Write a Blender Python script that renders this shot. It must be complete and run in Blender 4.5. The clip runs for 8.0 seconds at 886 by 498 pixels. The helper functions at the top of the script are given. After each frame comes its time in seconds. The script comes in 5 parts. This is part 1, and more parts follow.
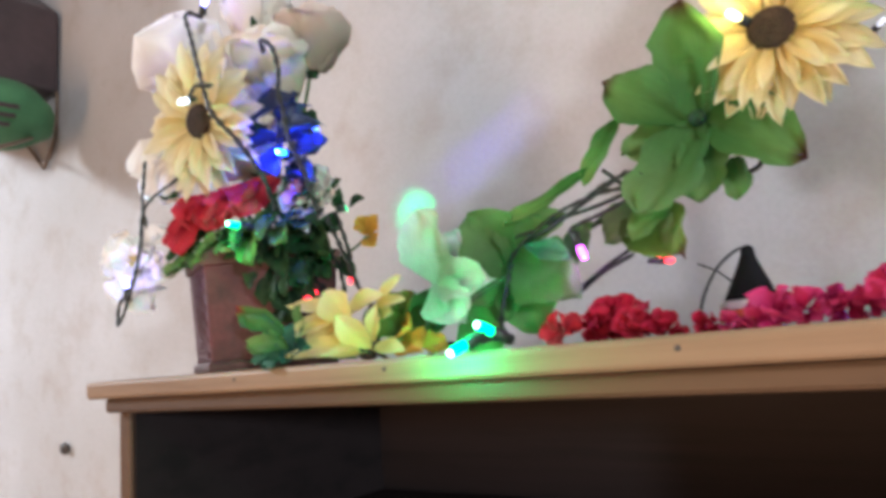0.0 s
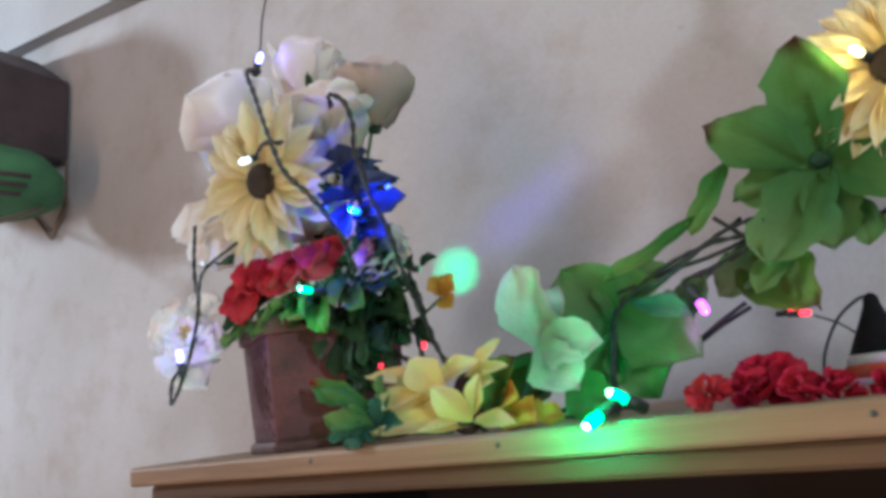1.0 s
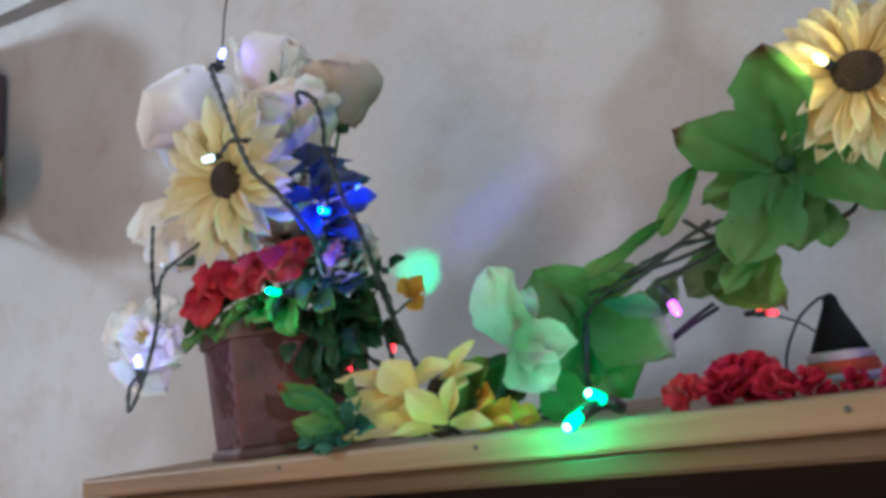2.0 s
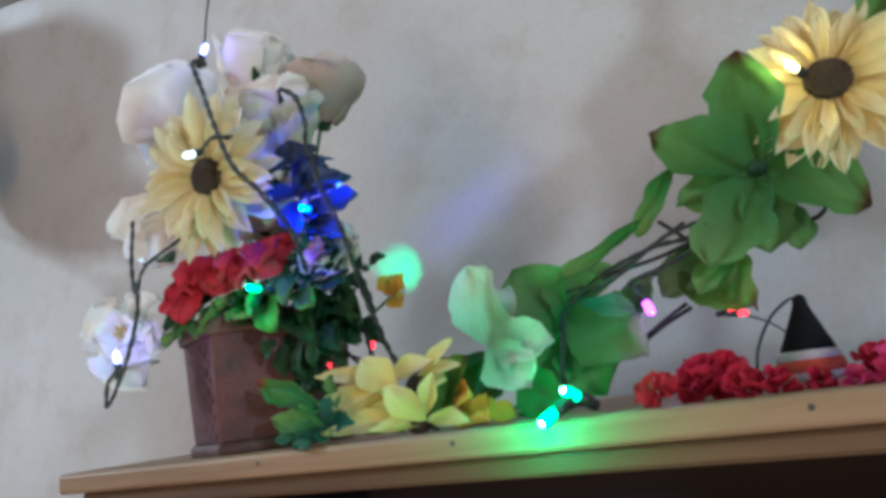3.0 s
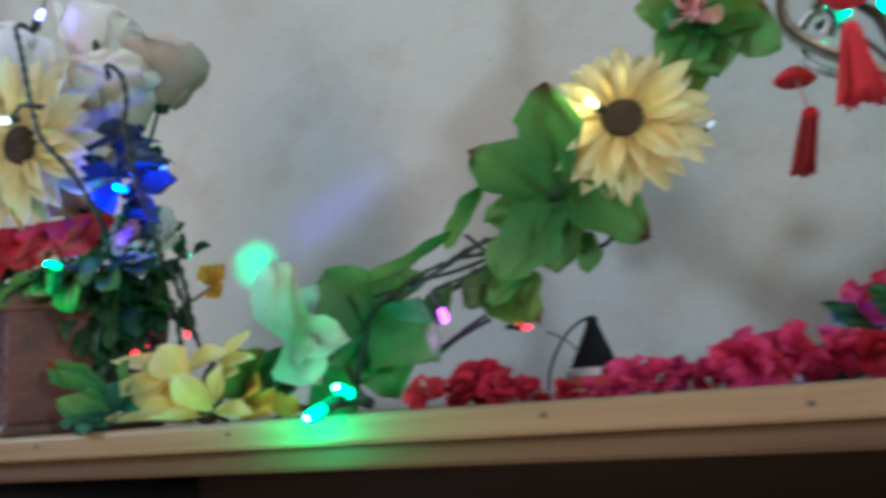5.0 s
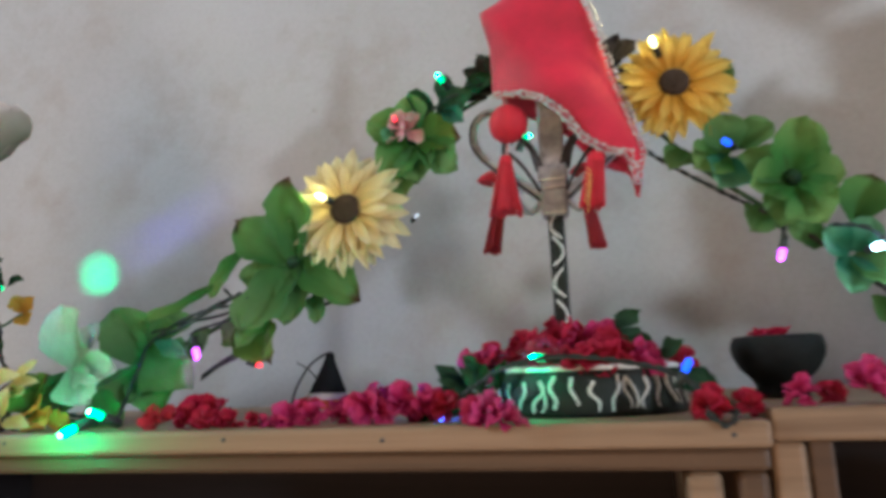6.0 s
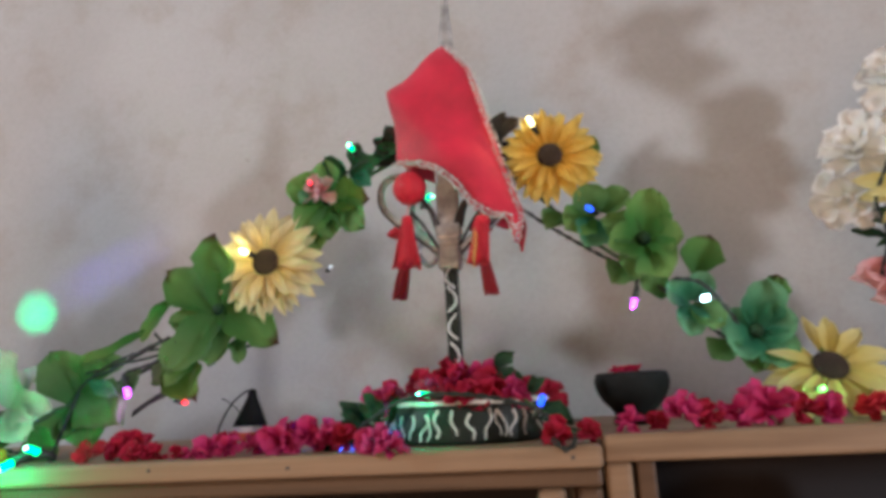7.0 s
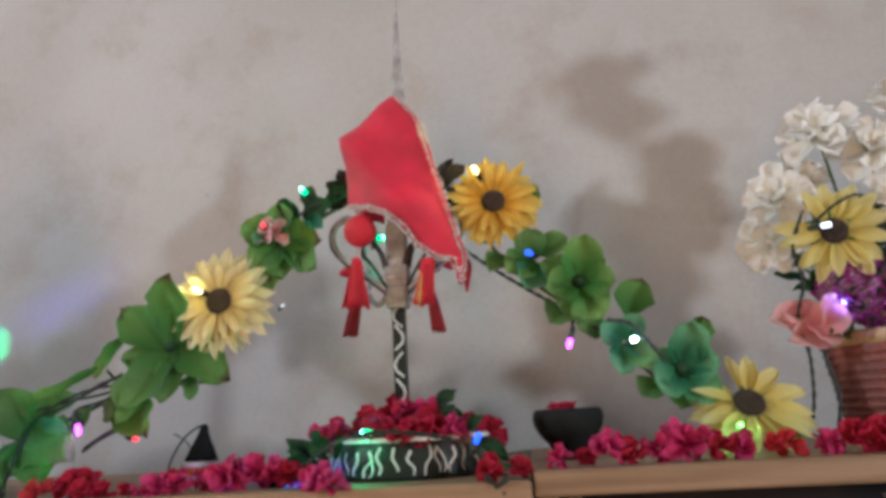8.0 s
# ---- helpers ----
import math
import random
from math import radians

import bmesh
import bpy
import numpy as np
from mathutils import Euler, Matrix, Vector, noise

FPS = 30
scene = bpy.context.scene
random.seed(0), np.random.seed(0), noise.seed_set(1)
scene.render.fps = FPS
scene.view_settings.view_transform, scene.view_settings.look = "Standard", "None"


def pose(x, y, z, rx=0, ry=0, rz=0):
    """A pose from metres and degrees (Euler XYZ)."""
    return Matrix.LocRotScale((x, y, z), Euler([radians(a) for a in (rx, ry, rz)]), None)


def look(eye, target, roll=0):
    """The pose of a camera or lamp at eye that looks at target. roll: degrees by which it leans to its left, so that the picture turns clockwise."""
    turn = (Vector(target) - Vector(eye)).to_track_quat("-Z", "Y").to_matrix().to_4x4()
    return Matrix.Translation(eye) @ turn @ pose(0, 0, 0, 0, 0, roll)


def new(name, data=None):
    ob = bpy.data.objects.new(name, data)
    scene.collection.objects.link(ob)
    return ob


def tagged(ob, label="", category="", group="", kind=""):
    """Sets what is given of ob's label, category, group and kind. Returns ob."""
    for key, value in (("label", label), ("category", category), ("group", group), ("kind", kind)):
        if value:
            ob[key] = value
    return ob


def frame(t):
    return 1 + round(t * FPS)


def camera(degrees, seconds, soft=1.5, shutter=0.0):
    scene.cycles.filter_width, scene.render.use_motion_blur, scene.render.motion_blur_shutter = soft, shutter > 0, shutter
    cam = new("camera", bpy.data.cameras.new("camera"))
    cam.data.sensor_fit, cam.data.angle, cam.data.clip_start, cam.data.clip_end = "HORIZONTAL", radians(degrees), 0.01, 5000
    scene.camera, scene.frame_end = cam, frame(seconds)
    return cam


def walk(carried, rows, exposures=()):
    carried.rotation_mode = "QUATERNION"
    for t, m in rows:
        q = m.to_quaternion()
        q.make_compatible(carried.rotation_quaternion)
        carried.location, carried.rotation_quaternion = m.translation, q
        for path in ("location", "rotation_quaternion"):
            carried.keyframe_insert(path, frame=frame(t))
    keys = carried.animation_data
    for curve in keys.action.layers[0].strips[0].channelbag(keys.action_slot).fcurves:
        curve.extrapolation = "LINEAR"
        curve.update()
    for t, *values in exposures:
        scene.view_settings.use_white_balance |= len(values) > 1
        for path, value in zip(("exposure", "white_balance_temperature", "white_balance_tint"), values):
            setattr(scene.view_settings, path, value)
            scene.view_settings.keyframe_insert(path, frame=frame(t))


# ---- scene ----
cam = camera(67.0, 8.0, soft=4.0, shutter=0.4)
PATH = [
    (0, (0.088, 0.069, 1.5), (-1.05, 1.684, 1.808), -4.7),
    (0.5, (0.05, 0.065, 1.51), (-1.107, 1.645, 1.916), -5.9),
    (1, (0.009, 0.056, 1.515), (-1.069, 1.673, 1.988), -6.9),
    (1.5, (-0.002, 0.045, 1.519), (-1.009, 1.706, 1.995), -7.6),
    (2, (-0.007, 0.051, 1.517), (-0.958, 1.749, 1.979), -7.8),
    (3.5, (-0.001, 0.046, 1.516), (-0.901, 1.776, 1.962), -7.4),
    (4, (-0.004, 0.046, 1.514), (-0.876, 1.79, 1.957), -7.1),
    (4.5, (0.009, 0.053, 1.513), (-0.775, 1.841, 1.951), -6.1),
    (5, (0.063, 0.068, 1.503), (-0.604, 1.9, 1.948), -4.1),
    (5.2, (0.107, 0.058, 1.511), (-0.499, 1.924, 1.904), -3.7),
    (6.3, (0.283, -0.06, 1.533), (-0.138, 1.858, 1.91), -2.1),
    (6.5, (0.293, -0.07, 1.531), (-0.102, 1.849, 1.934), -2.2),
    (7, (0.317, -0.112, 1.538), (0.009, 1.816, 1.973), -3.0),
    (7.5, (0.337, -0.14, 1.545), (0.097, 1.79, 2.011), -3.3),
    (8, (0.345, -0.144, 1.548), (0.134, 1.782, 2.044), -3.2),
]
EXPOSURES = [(0, 0.36, 6250, 13), (0.5, -0.14, 6250, 13), (1, -0.20, 5850, 11), (2, -0.26, 5600, 6), (3.5, -0.16, 5450, 0), (5, -0.22, 5400, -4), (6.5, -0.20, 6050, 10), (7, -0.19, 6200, 12), (8, -0.17, 6200, 10)]
walk(cam, [(t, look(eye, target, roll)) for t, eye, target, roll in PATH], EXPOSURES)

# ---- world and light ----
# The room is closed; daylight enters by a small window to the right behind the viewer and a high west window. A warm
# fill lamp stands in an added opening.
world = bpy.data.worlds.new("world")
scene.world = world
world.use_nodes = True
world.node_tree.nodes["Background"].inputs[0].default_value = (0.55, 0.62, 0.75, 1)
world.node_tree.nodes["Background"].inputs[1].default_value = 0.25

WALL_Y, FLOOR_Z, CEIL_Z = 0.80, -0.40, 3.25


def area_light(name, eye, target, sx, sy, watts, colour):
    data = bpy.data.lights.new(name, "AREA")
    data.shape, data.size, data.size_y, data.energy, data.color = "RECTANGLE", sx, sy, watts, colour
    ob = new(name, data)
    ob.matrix_world = look(eye, target)
    return ob


area_light("window_daylight", (4.10, -2.62, 1.95), (0.0, 0.6, 1.75), 0.32, 0.32, 140.0, (0.88, 0.94, 1.0))
area_light("west_window_daylight", (-3.62, -1.02, 2.93), (-0.6, 0.6, 1.7), 0.24, 0.24, 90.0, (0.86, 0.94, 1.0))
# unseen warm fill, added to lift the shaded sides
area_light("doorway_daylight", (-0.40, -2.62, 0.75), (0.1, 0.8, 1.5), 0.8, 1.9, 46.0, (1.0, 0.56, 0.29))


# ---- materials ----
def nodes_of(name):
    m = bpy.data.materials.new(name)
    m.use_nodes = True
    nt = m.node_tree
    return m, nt, nt.nodes["Principled BSDF"], nt.nodes["Material Output"]


def ramp(nt, fac, stops):
    r = nt.nodes.new("ShaderNodeValToRGB")
    while len(r.color_ramp.elements) < len(stops):
        r.color_ramp.elements.new(0.5)
    for e, (pos, col) in zip(r.color_ramp.elements, stops):
        e.position, e.color = pos, (*col, 1)
    nt.links.new(fac, r.inputs[0])
    return r.outputs[0]


def noise_tex(nt, scale, detail=4.0, stretch=(1, 1, 1), coord="Object", rough=0.55):
    tc = nt.nodes.new("ShaderNodeTexCoord")
    mp = nt.nodes.new("ShaderNodeMapping")
    mp.inputs["Scale"].default_value = stretch
    nt.links.new(tc.outputs[coord], mp.inputs[0])
    n = nt.nodes.new("ShaderNodeTexNoise")
    n.inputs["Scale"].default_value, n.inputs["Detail"].default_value, n.inputs["Roughness"].default_value = scale, detail, rough
    nt.links.new(mp.outputs[0], n.inputs["Vector"])
    return n.outputs["Fac"]


def mix(nt, a, b, fac, mode="MIX"):
    n = nt.nodes.new("ShaderNodeMix")
    n.data_type, n.blend_type = "RGBA", mode
    for sock, value in ((n.inputs["Factor"], fac), (n.inputs["A"], a), (n.inputs["B"], b)):
        if isinstance(value, (int, float)):
            sock.default_value = value
        elif isinstance(value, tuple):
            sock.default_value = (*value, 1)
        else:
            nt.links.new(value, sock)
    return n.outputs["Result"]


def bump(nt, bsdf, height, strength, distance):
    b = nt.nodes.new("ShaderNodeBump")
    b.inputs["Strength"].default_value, b.inputs["Distance"].default_value = strength, distance
    nt.links.new(height, b.inputs["Height"])
    nt.links.new(b.outputs[0], bsdf.inputs["Normal"])


def shade(c, k):
    return tuple(min(1.0, x * k) for x in c)


def surface(name, colour, rough=0.6, big=8.0, fine=120.0, var=0.25, relief=0.3, depth=0.001, metal=0.0, stretch=(1, 1, 1), dirt=None, sheen=0.0):
    m, nt, b, _ = nodes_of(name)
    n1, n2 = noise_tex(nt, big, 5, stretch), noise_tex(nt, fine, 3, stretch)
    col = ramp(nt, n1, [(0.3, shade(colour, 1 - var)), (0.7, shade(colour, 1 + var * 0.6))])
    col = mix(nt, col, ramp(nt, n2, [(0.3, (0.72, 0.72, 0.72)), (0.7, (1, 1, 1))]), 0.5, "MULTIPLY")
    if dirt:
        n3 = noise_tex(nt, big * 2.3, 6, stretch, rough=0.7)
        col = mix(nt, col, dirt, ramp(nt, n3, [(0.55, (0, 0, 0)), (0.75, (0.8, 0.8, 0.8))]))
    nt.links.new(col, b.inputs["Base Color"])
    b.inputs["Roughness"].default_value, b.inputs["Metallic"].default_value = rough, metal
    b.inputs["Sheen Weight"].default_value = sheen
    bump(nt, b, n2, relief, depth)
    return m


def petal_mat(name, base, tip, glow=0.35, vein=0.35, end=None, rough=0.65, relief=0.35):
    """Silk petal: colour from its base to its tip, lengthwise veins, some light let through."""
    m, nt, b, out = nodes_of(name)
    tc = nt.nodes.new("ShaderNodeTexCoord")
    sep = nt.nodes.new("ShaderNodeSeparateXYZ")
    nt.links.new(tc.outputs["Generated"], sep.inputs[0])
    stops = [(0.0, shade(base, 0.8)), (0.35, base), (0.85, tip)] + ([(0.97, end)] if end else [])
    col = ramp(nt, sep.outputs["Y"], stops)
    v = noise_tex(nt, 9.0, 4, (5, 0.6, 1), "Generated")
    col = mix(nt, col, ramp(nt, v, [(0.35, (0.62, 0.62, 0.62)), (0.65, (1, 1, 1))]), vein, "MULTIPLY")
    blotch = noise_tex(nt, 45.0, 3)
    col = mix(nt, col, ramp(nt, blotch, [(0.3, (0.80, 0.79, 0.77)), (0.7, (1, 1, 1))]), 0.3, "MULTIPLY")
    info = nt.nodes.new("ShaderNodeObjectInfo")
    col = mix(nt, col, ramp(nt, info.outputs["Random"], [(0.0, (0.84, 0.84, 0.82)), (1.0, (1, 1, 1))]), 0.7, "MULTIPLY")
    nt.links.new(col, b.inputs["Base Color"])
    b.inputs["Roughness"].default_value = rough
    b.inputs["Specular IOR Level"].default_value = 0.25
    bump(nt, b, v, relief, 0.0012)
    t = nt.nodes.new("ShaderNodeBsdfTranslucent")
    nt.links.new(col, t.inputs[0])
    s = nt.nodes.new("ShaderNodeMixShader")
    s.inputs[0].default_value = glow
    nt.links.new(b.outputs[0], s.inputs[1])
    nt.links.new(t.outputs[0], s.inputs[2])
    nt.links.new(s.outputs[0], out.inputs[0])
    return m


def led_mat(name, colour, strength):
    m, nt, b, _ = nodes_of(name)
    b.inputs["Base Color"].default_value = (*shade(colour, 0.8), 1)
    b.inputs["Roughness"].default_value = 0.15
    b.inputs["Emission Color"].default_value = (*colour, 1)
    b.inputs["Emission Strength"].default_value = strength
    return m


def plaster_mat():
    m, nt, b, _ = nodes_of("old_plaster")
    n1, n2, n3 = noise_tex(nt, 1.6, 6), noise_tex(nt, 9.0, 6, rough=0.65), noise_tex(nt, 160.0, 4)
    col = ramp(nt, n1, [(0.3, (0.38, 0.355, 0.33)), (0.55, (0.455, 0.445, 0.44)), (0.75, (0.52, 0.52, 0.525))])
    # brown stain blotches, made stronger to stand in for patchy warm shadow
    col = mix(nt, col, (0.32, 0.245, 0.185), ramp(nt, n2, [(0.50, (0, 0, 0)), (0.74, (0.5, 0.5, 0.5))]))
    col = mix(nt, col, ramp(nt, n3, [(0.25, (0.86, 0.85, 0.84)), (0.6, (1, 1, 1))]), 0.6, "MULTIPLY")
    spots = noise_tex(nt, 38.0, 2)
    col = mix(nt, col, (0.30, 0.26, 0.23), ramp(nt, spots, [(0.80, (0, 0, 0)), (0.84, (0.7, 0.7, 0.7))]))
    nt.links.new(col, b.inputs["Base Color"])
    b.inputs["Roughness"].default_value = 0.85
    h = mix(nt, n2, n3, 0.3)
    bump(nt, b, h, 0.25, 0.004)
    return m


def wood_mat(name, light, dark, rough=0.5, gloss=0.4):
    m, nt, b, _ = nodes_of(name)
    g = noise_tex(nt, 22.0, 6, (0.12, 1.0, 2.2))
    fine = noise_tex(nt, 160.0, 3, (0.05, 1, 1.5))
    col = ramp(nt, g, [(0.32, dark), (0.5, light), (0.72, shade(light, 1.12))])
    col = mix(nt, col, ramp(nt, fine, [(0.3, (0.78, 0.75, 0.72)), (0.7, (1, 1, 1))]), 0.6, "MULTIPLY")
    stain = noise_tex(nt, 14.0, 5, rough=0.7)
    col = mix(nt, col, shade(dark, 0.55), ramp(nt, stain, [(0.66, (0, 0, 0)), (0.80, (0.6, 0.6, 0.6))]))
    nt.links.new(col, b.inputs["Base Color"])
    b.inputs["Roughness"].default_value = rough
    b.inputs["Specular IOR Level"].default_value = gloss
    bump(nt, b, fine, 0.25, 0.0008)
    return m


def brick_pot_mat(name, colour, rim_dark):
    m, nt, b, _ = nodes_of(name)
    n1, n2 = noise_tex(nt, 30.0, 5), noise_tex(nt, 220.0, 4)
    col = ramp(nt, n1, [(0.3, rim_dark), (0.55, colour), (0.75, shade(colour, 1.35))])
    col = mix(nt, col, ramp(nt, n2, [(0.35, (0.6, 0.55, 0.55)), (0.65, (1, 1, 1))]), 0.7, "MULTIPLY")
    nt.links.new(col, b.inputs["Base Color"])
    b.inputs["Roughness"].default_value = 0.5
    bump(nt, b, n2, 0.6, 0.0015)
    return m


M_PLASTER = plaster_mat()
M_CEIL = surface("ceiling_paint", (0.72, 0.70, 0.67), 0.9, 2, 60, 0.12)
M_FLOOR = surface("cement_floor", (0.34, 0.32, 0.30), 0.7, 3, 90, 0.25)
M_PINE = wood_mat("pine_edging", (0.275, 0.178, 0.106), (0.185, 0.112, 0.062))
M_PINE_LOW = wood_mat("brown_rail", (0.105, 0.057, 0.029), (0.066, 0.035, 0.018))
# near-black boards: the shade inside the open cabinets is put into their colour
M_INSIDE = wood_mat("shade_dark_board", (0.017, 0.012, 0.012), (0.010, 0.0075, 0.0075), 0.65, 0.32)
M_WHITE = petal_mat("white_silk", (0.90, 0.88, 0.78), (0.95, 0.945, 0.92), 0.36, 0.04, relief=0.10)
M_CREAM = petal_mat("cream_silk", (0.86, 0.76, 0.58), (0.92, 0.86, 0.76), 0.38, 0.06, relief=0.12)
M_YELLOW_PALE = petal_mat("straw_yellow_silk", (0.88, 0.70, 0.30), (0.93, 0.86, 0.54), 0.42, 0.25)
M_YELLOW_STRAW = petal_mat("faded_yellow_silk", (0.89, 0.76, 0.38), (0.94, 0.90, 0.66), 0.45, 0.2)
# cream rose dimmed in its colour for the shade it stands in
M_CREAM_SHADED = petal_mat("shaded_cream_silk", (0.60, 0.50, 0.42), (0.72, 0.62, 0.55), 0.50, 0.10, relief=0.12)
M_PEONY = petal_mat("bright_white_silk", (0.93, 0.93, 0.87), (0.96, 0.96, 0.95), 0.28, 0.06, relief=0.12)
# dark slate leaf with extra blue in its colour for the blue bulb's glow
M_LEAF_BLUISH = petal_mat("leaf_slate_bulb_glow", (0.03, 0.05, 0.12), (0.05, 0.08, 0.18), 0.15, 0.3)
M_YELLOW_DEEP = petal_mat("deep_yellow_silk", (0.88, 0.54, 0.08), (0.93, 0.73, 0.20), 0.48, 0.2)
M_YELLOW_BRIGHT = petal_mat("lemon_silk", (0.88, 0.74, 0.24), (0.93, 0.86, 0.42), 0.48, 0.2)
M_RED = petal_mat("red_silk", (0.50, 0.022, 0.04), (0.70, 0.045, 0.065), 0.3, 0.4)
M_CRIMSON = petal_mat("crimson_silk", (0.40, 0.012, 0.032), (0.60, 0.024, 0.075), 0.35, 0.35)
M_MAGENTA = petal_mat("magenta_silk", (0.54, 0.018, 0.12), (0.78, 0.07, 0.24), 0.40, 0.3)
M_PINK = petal_mat("pink_silk", (0.86, 0.36, 0.38), (0.90, 0.55, 0.55), 0.48, 0.12, relief=0.12)
M_PURPLE = petal_mat("purple_silk", (0.75, 0.62, 0.72), (0.45, 0.05, 0.42), 0.3, 0.25)
M_ORANGE = petal_mat("orange_silk", (0.62, 0.30, 0.04), (0.72, 0.42, 0.06), 0.3, 0.3)
M_LEAF = petal_mat("leaf_green", (0.080, 0.22, 0.06), (0.185, 0.36, 0.115), 0.40, 0.35, relief=0.5)
M_LEAF_TIP = petal_mat("leaf_green_brown_tip", (0.072, 0.22, 0.05), (0.16, 0.35, 0.09), 0.40, 0.35, (0.12, 0.045, 0.03), relief=0.5)
M_LEAF_LIME = petal_mat("leaf_lime", (0.07, 0.25, 0.05), (0.24, 0.42, 0.12), 0.42, 0.35, relief=0.5)
M_LEAF_MINT = petal_mat("leaf_mint", (0.04, 0.22, 0.11), (0.20, 0.47, 0.25), 0.42, 0.40, relief=0.5)
M_LEAF_PALE = petal_mat("leaf_pale_mint", (0.34, 0.46, 0.34), (0.68, 0.74, 0.62), 0.40, 0.45, relief=0.6)
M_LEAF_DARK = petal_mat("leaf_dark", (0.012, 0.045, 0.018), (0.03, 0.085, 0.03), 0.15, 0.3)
M_LEAF_OLIVE = petal_mat("leaf_olive", (0.07, 0.16, 0.025), (0.17, 0.27, 0.045), 0.3, 0.35, (0.13, 0.05, 0.03))
M_STEM = surface("green_stem", (0.05, 0.12, 0.035), 0.6, 60, 300, 0.3)
M_DISC = surface("brown_flower_centre", (0.045, 0.026, 0.016), 0.95, 120, 700, 0.4, 1.0, 0.002)
M_WIRE = surface("black_green_cable", (0.014, 0.020, 0.016), 0.45, 90, 400, 0.3)
M_POT = brick_pot_mat("maroon_pot", (0.100, 0.024, 0.030), (0.036, 0.010, 0.013))
M_POT_RIM = brick_pot_mat("brown_pot_rim", (0.12, 0.050, 0.044), (0.06, 0.026, 0.023))
M_TERRA = brick_pot_mat("terracotta_weave", (0.21, 0.060, 0.046), (0.14, 0.038, 0.030))
M_TERRA_RIM = brick_pot_mat("straw_rim", (0.48, 0.34, 0.21), (0.34, 0.21, 0.12))
M_BLACK = surface("black_painted_wood", (0.022, 0.026, 0.022), 0.45, 20, 200, 0.5)
M_STRIPE = surface("white_paint_stroke", (0.68, 0.67, 0.62), 0.6, 60, 300, 0.25)
M_SILVER = surface("silver_painted_wood", (0.46, 0.45, 0.45), 0.34, 60, 260, 0.5, 0.5, 0.001, 0.35, dirt=(0.12, 0.10, 0.09))
M_DARKTRIM = surface("dark_brown_paint", (0.035, 0.024, 0.022), 0.5, 40, 300, 0.4)
M_VELVET = surface("red_velvet", (0.60, 0.009, 0.042), 0.7, 22, 700, 0.32, 0.35, 0.0008, sheen=0.12)
M_TASSEL = surface("red_thread", (0.62, 0.012, 0.03), 0.7, 60, 900, 0.3, 0.8, 0.001, stretch=(1, 1, 0.1))
# darker copy of the red thread: the rear tassels' shade put into colour
M_TASSEL_SHADED = surface("shaded_red_thread", (0.34, 0.01, 0.02), 0.7, 60, 900, 0.3, 0.8, 0.001, stretch=(1, 1, 0.1))
M_BEAD = surface("silver_beads", (0.80, 0.79, 0.77), 0.20, 200, 900, 0.4, metal=0.35)
M_GOLD = surface("gold_tinsel", (0.85, 0.50, 0.14), 0.3, 200, 900, 0.3, metal=0.8)
M_JET = surface("jet_black_felt", (0.010, 0.010, 0.010), 0.8, 60, 400, 0.3)
M_CLAY = surface("black_clay", (0.013, 0.014, 0.013), 0.75, 40, 200, 0.4, 0.5, 0.0015)
M_BAND_WHITE = surface("white_felt", (0.66, 0.60, 0.54), 0.9, 60, 500, 0.25)
M_BAND_RED = surface("orange_red_felt", (0.60, 0.09, 0.04), 0.9, 60, 500, 0.25)
M_BOX = surface("purple_brown_box", (0.065, 0.045, 0.050), 0.6, 10, 90, 0.35)
M_GREEN_CLOTH = surface("green_cloth", (0.06, 0.20, 0.09), 0.85, 12, 200, 0.3, 0.5, 0.002)
M_RUST = surface("rusty_wire", (0.20, 0.14, 0.10), 0.6, 60, 300, 0.3, metal=0.4)
M_WHITE_PAINT = surface("white_gloss_paint", (0.42, 0.42, 0.42), 0.5, 5, 120, 0.1)
M_PAPER = surface("white_paper", (0.74, 0.72, 0.68), 0.85, 30, 200, 0.2)
M_NAIL = surface("iron_nail", (0.10, 0.09, 0.085), 0.5, 200, 500, 0.3, metal=0.6)


for matt in (M_CLAY, M_BLACK, M_JET):
    matt.node_tree.nodes["Principled BSDF"].inputs["Specular IOR Level"].default_value = 0.15


# ---- shape helpers ----
def mesh_of(name, verts, faces, material, smooth=True):
    me = bpy.data.meshes.new(name)
    me.from_pydata([tuple(v) for v in verts], [], faces)
    me.materials.append(material)
    if smooth:
        me.polygons.foreach_set("use_smooth", [True] * len(me.polygons))
    me.update()
    return me


def put(name, me, parent=None, m=None, label=""):
    ob = new(name, me)
    if parent:
        ob.parent = parent
    ob.matrix_basis = m or Matrix()
    if label:
        ob["label"] = label
    return ob


def part(name, bm, material, parent=None, label="", m=None, smooth=False):
    me = bpy.data.meshes.new(name)
    bmesh.ops.recalc_face_normals(bm, faces=bm.faces)
    bm.to_mesh(me)
    bm.free()
    me.materials.append(material)
    if smooth:
        me.polygons.foreach_set("use_smooth", [True] * len(me.polygons))
    return put(name, me, parent, m, label)


def box_bm(x0, x1, y0, y1, z0, z1, bevel=0.0, seg=2):
    bm = bmesh.new()
    bmesh.ops.create_cube(bm, size=1, matrix=Matrix.LocRotScale(((x0 + x1) / 2, (y0 + y1) / 2, (z0 + z1) / 2), None, (x1 - x0, y1 - y0, z1 - z0)))
    if bevel:
        bmesh.ops.bevel(bm, geom=list(bm.edges), offset=bevel, segments=seg, affect="EDGES", profile=0.5)
    return bm


def lathe(rows, n=32, wobble=0.0):
    """Rings of (radius, z), closed at both ends where the radius is 0."""
    verts, faces = [], []
    for r, z in rows:
        for i in range(n):
            a = 2 * math.pi * i / n
            k = 1 + wobble * noise.noise((math.cos(a) * 2, math.sin(a) * 2, z * 60))
            verts.append((r * k * math.cos(a), r * k * math.sin(a), z))
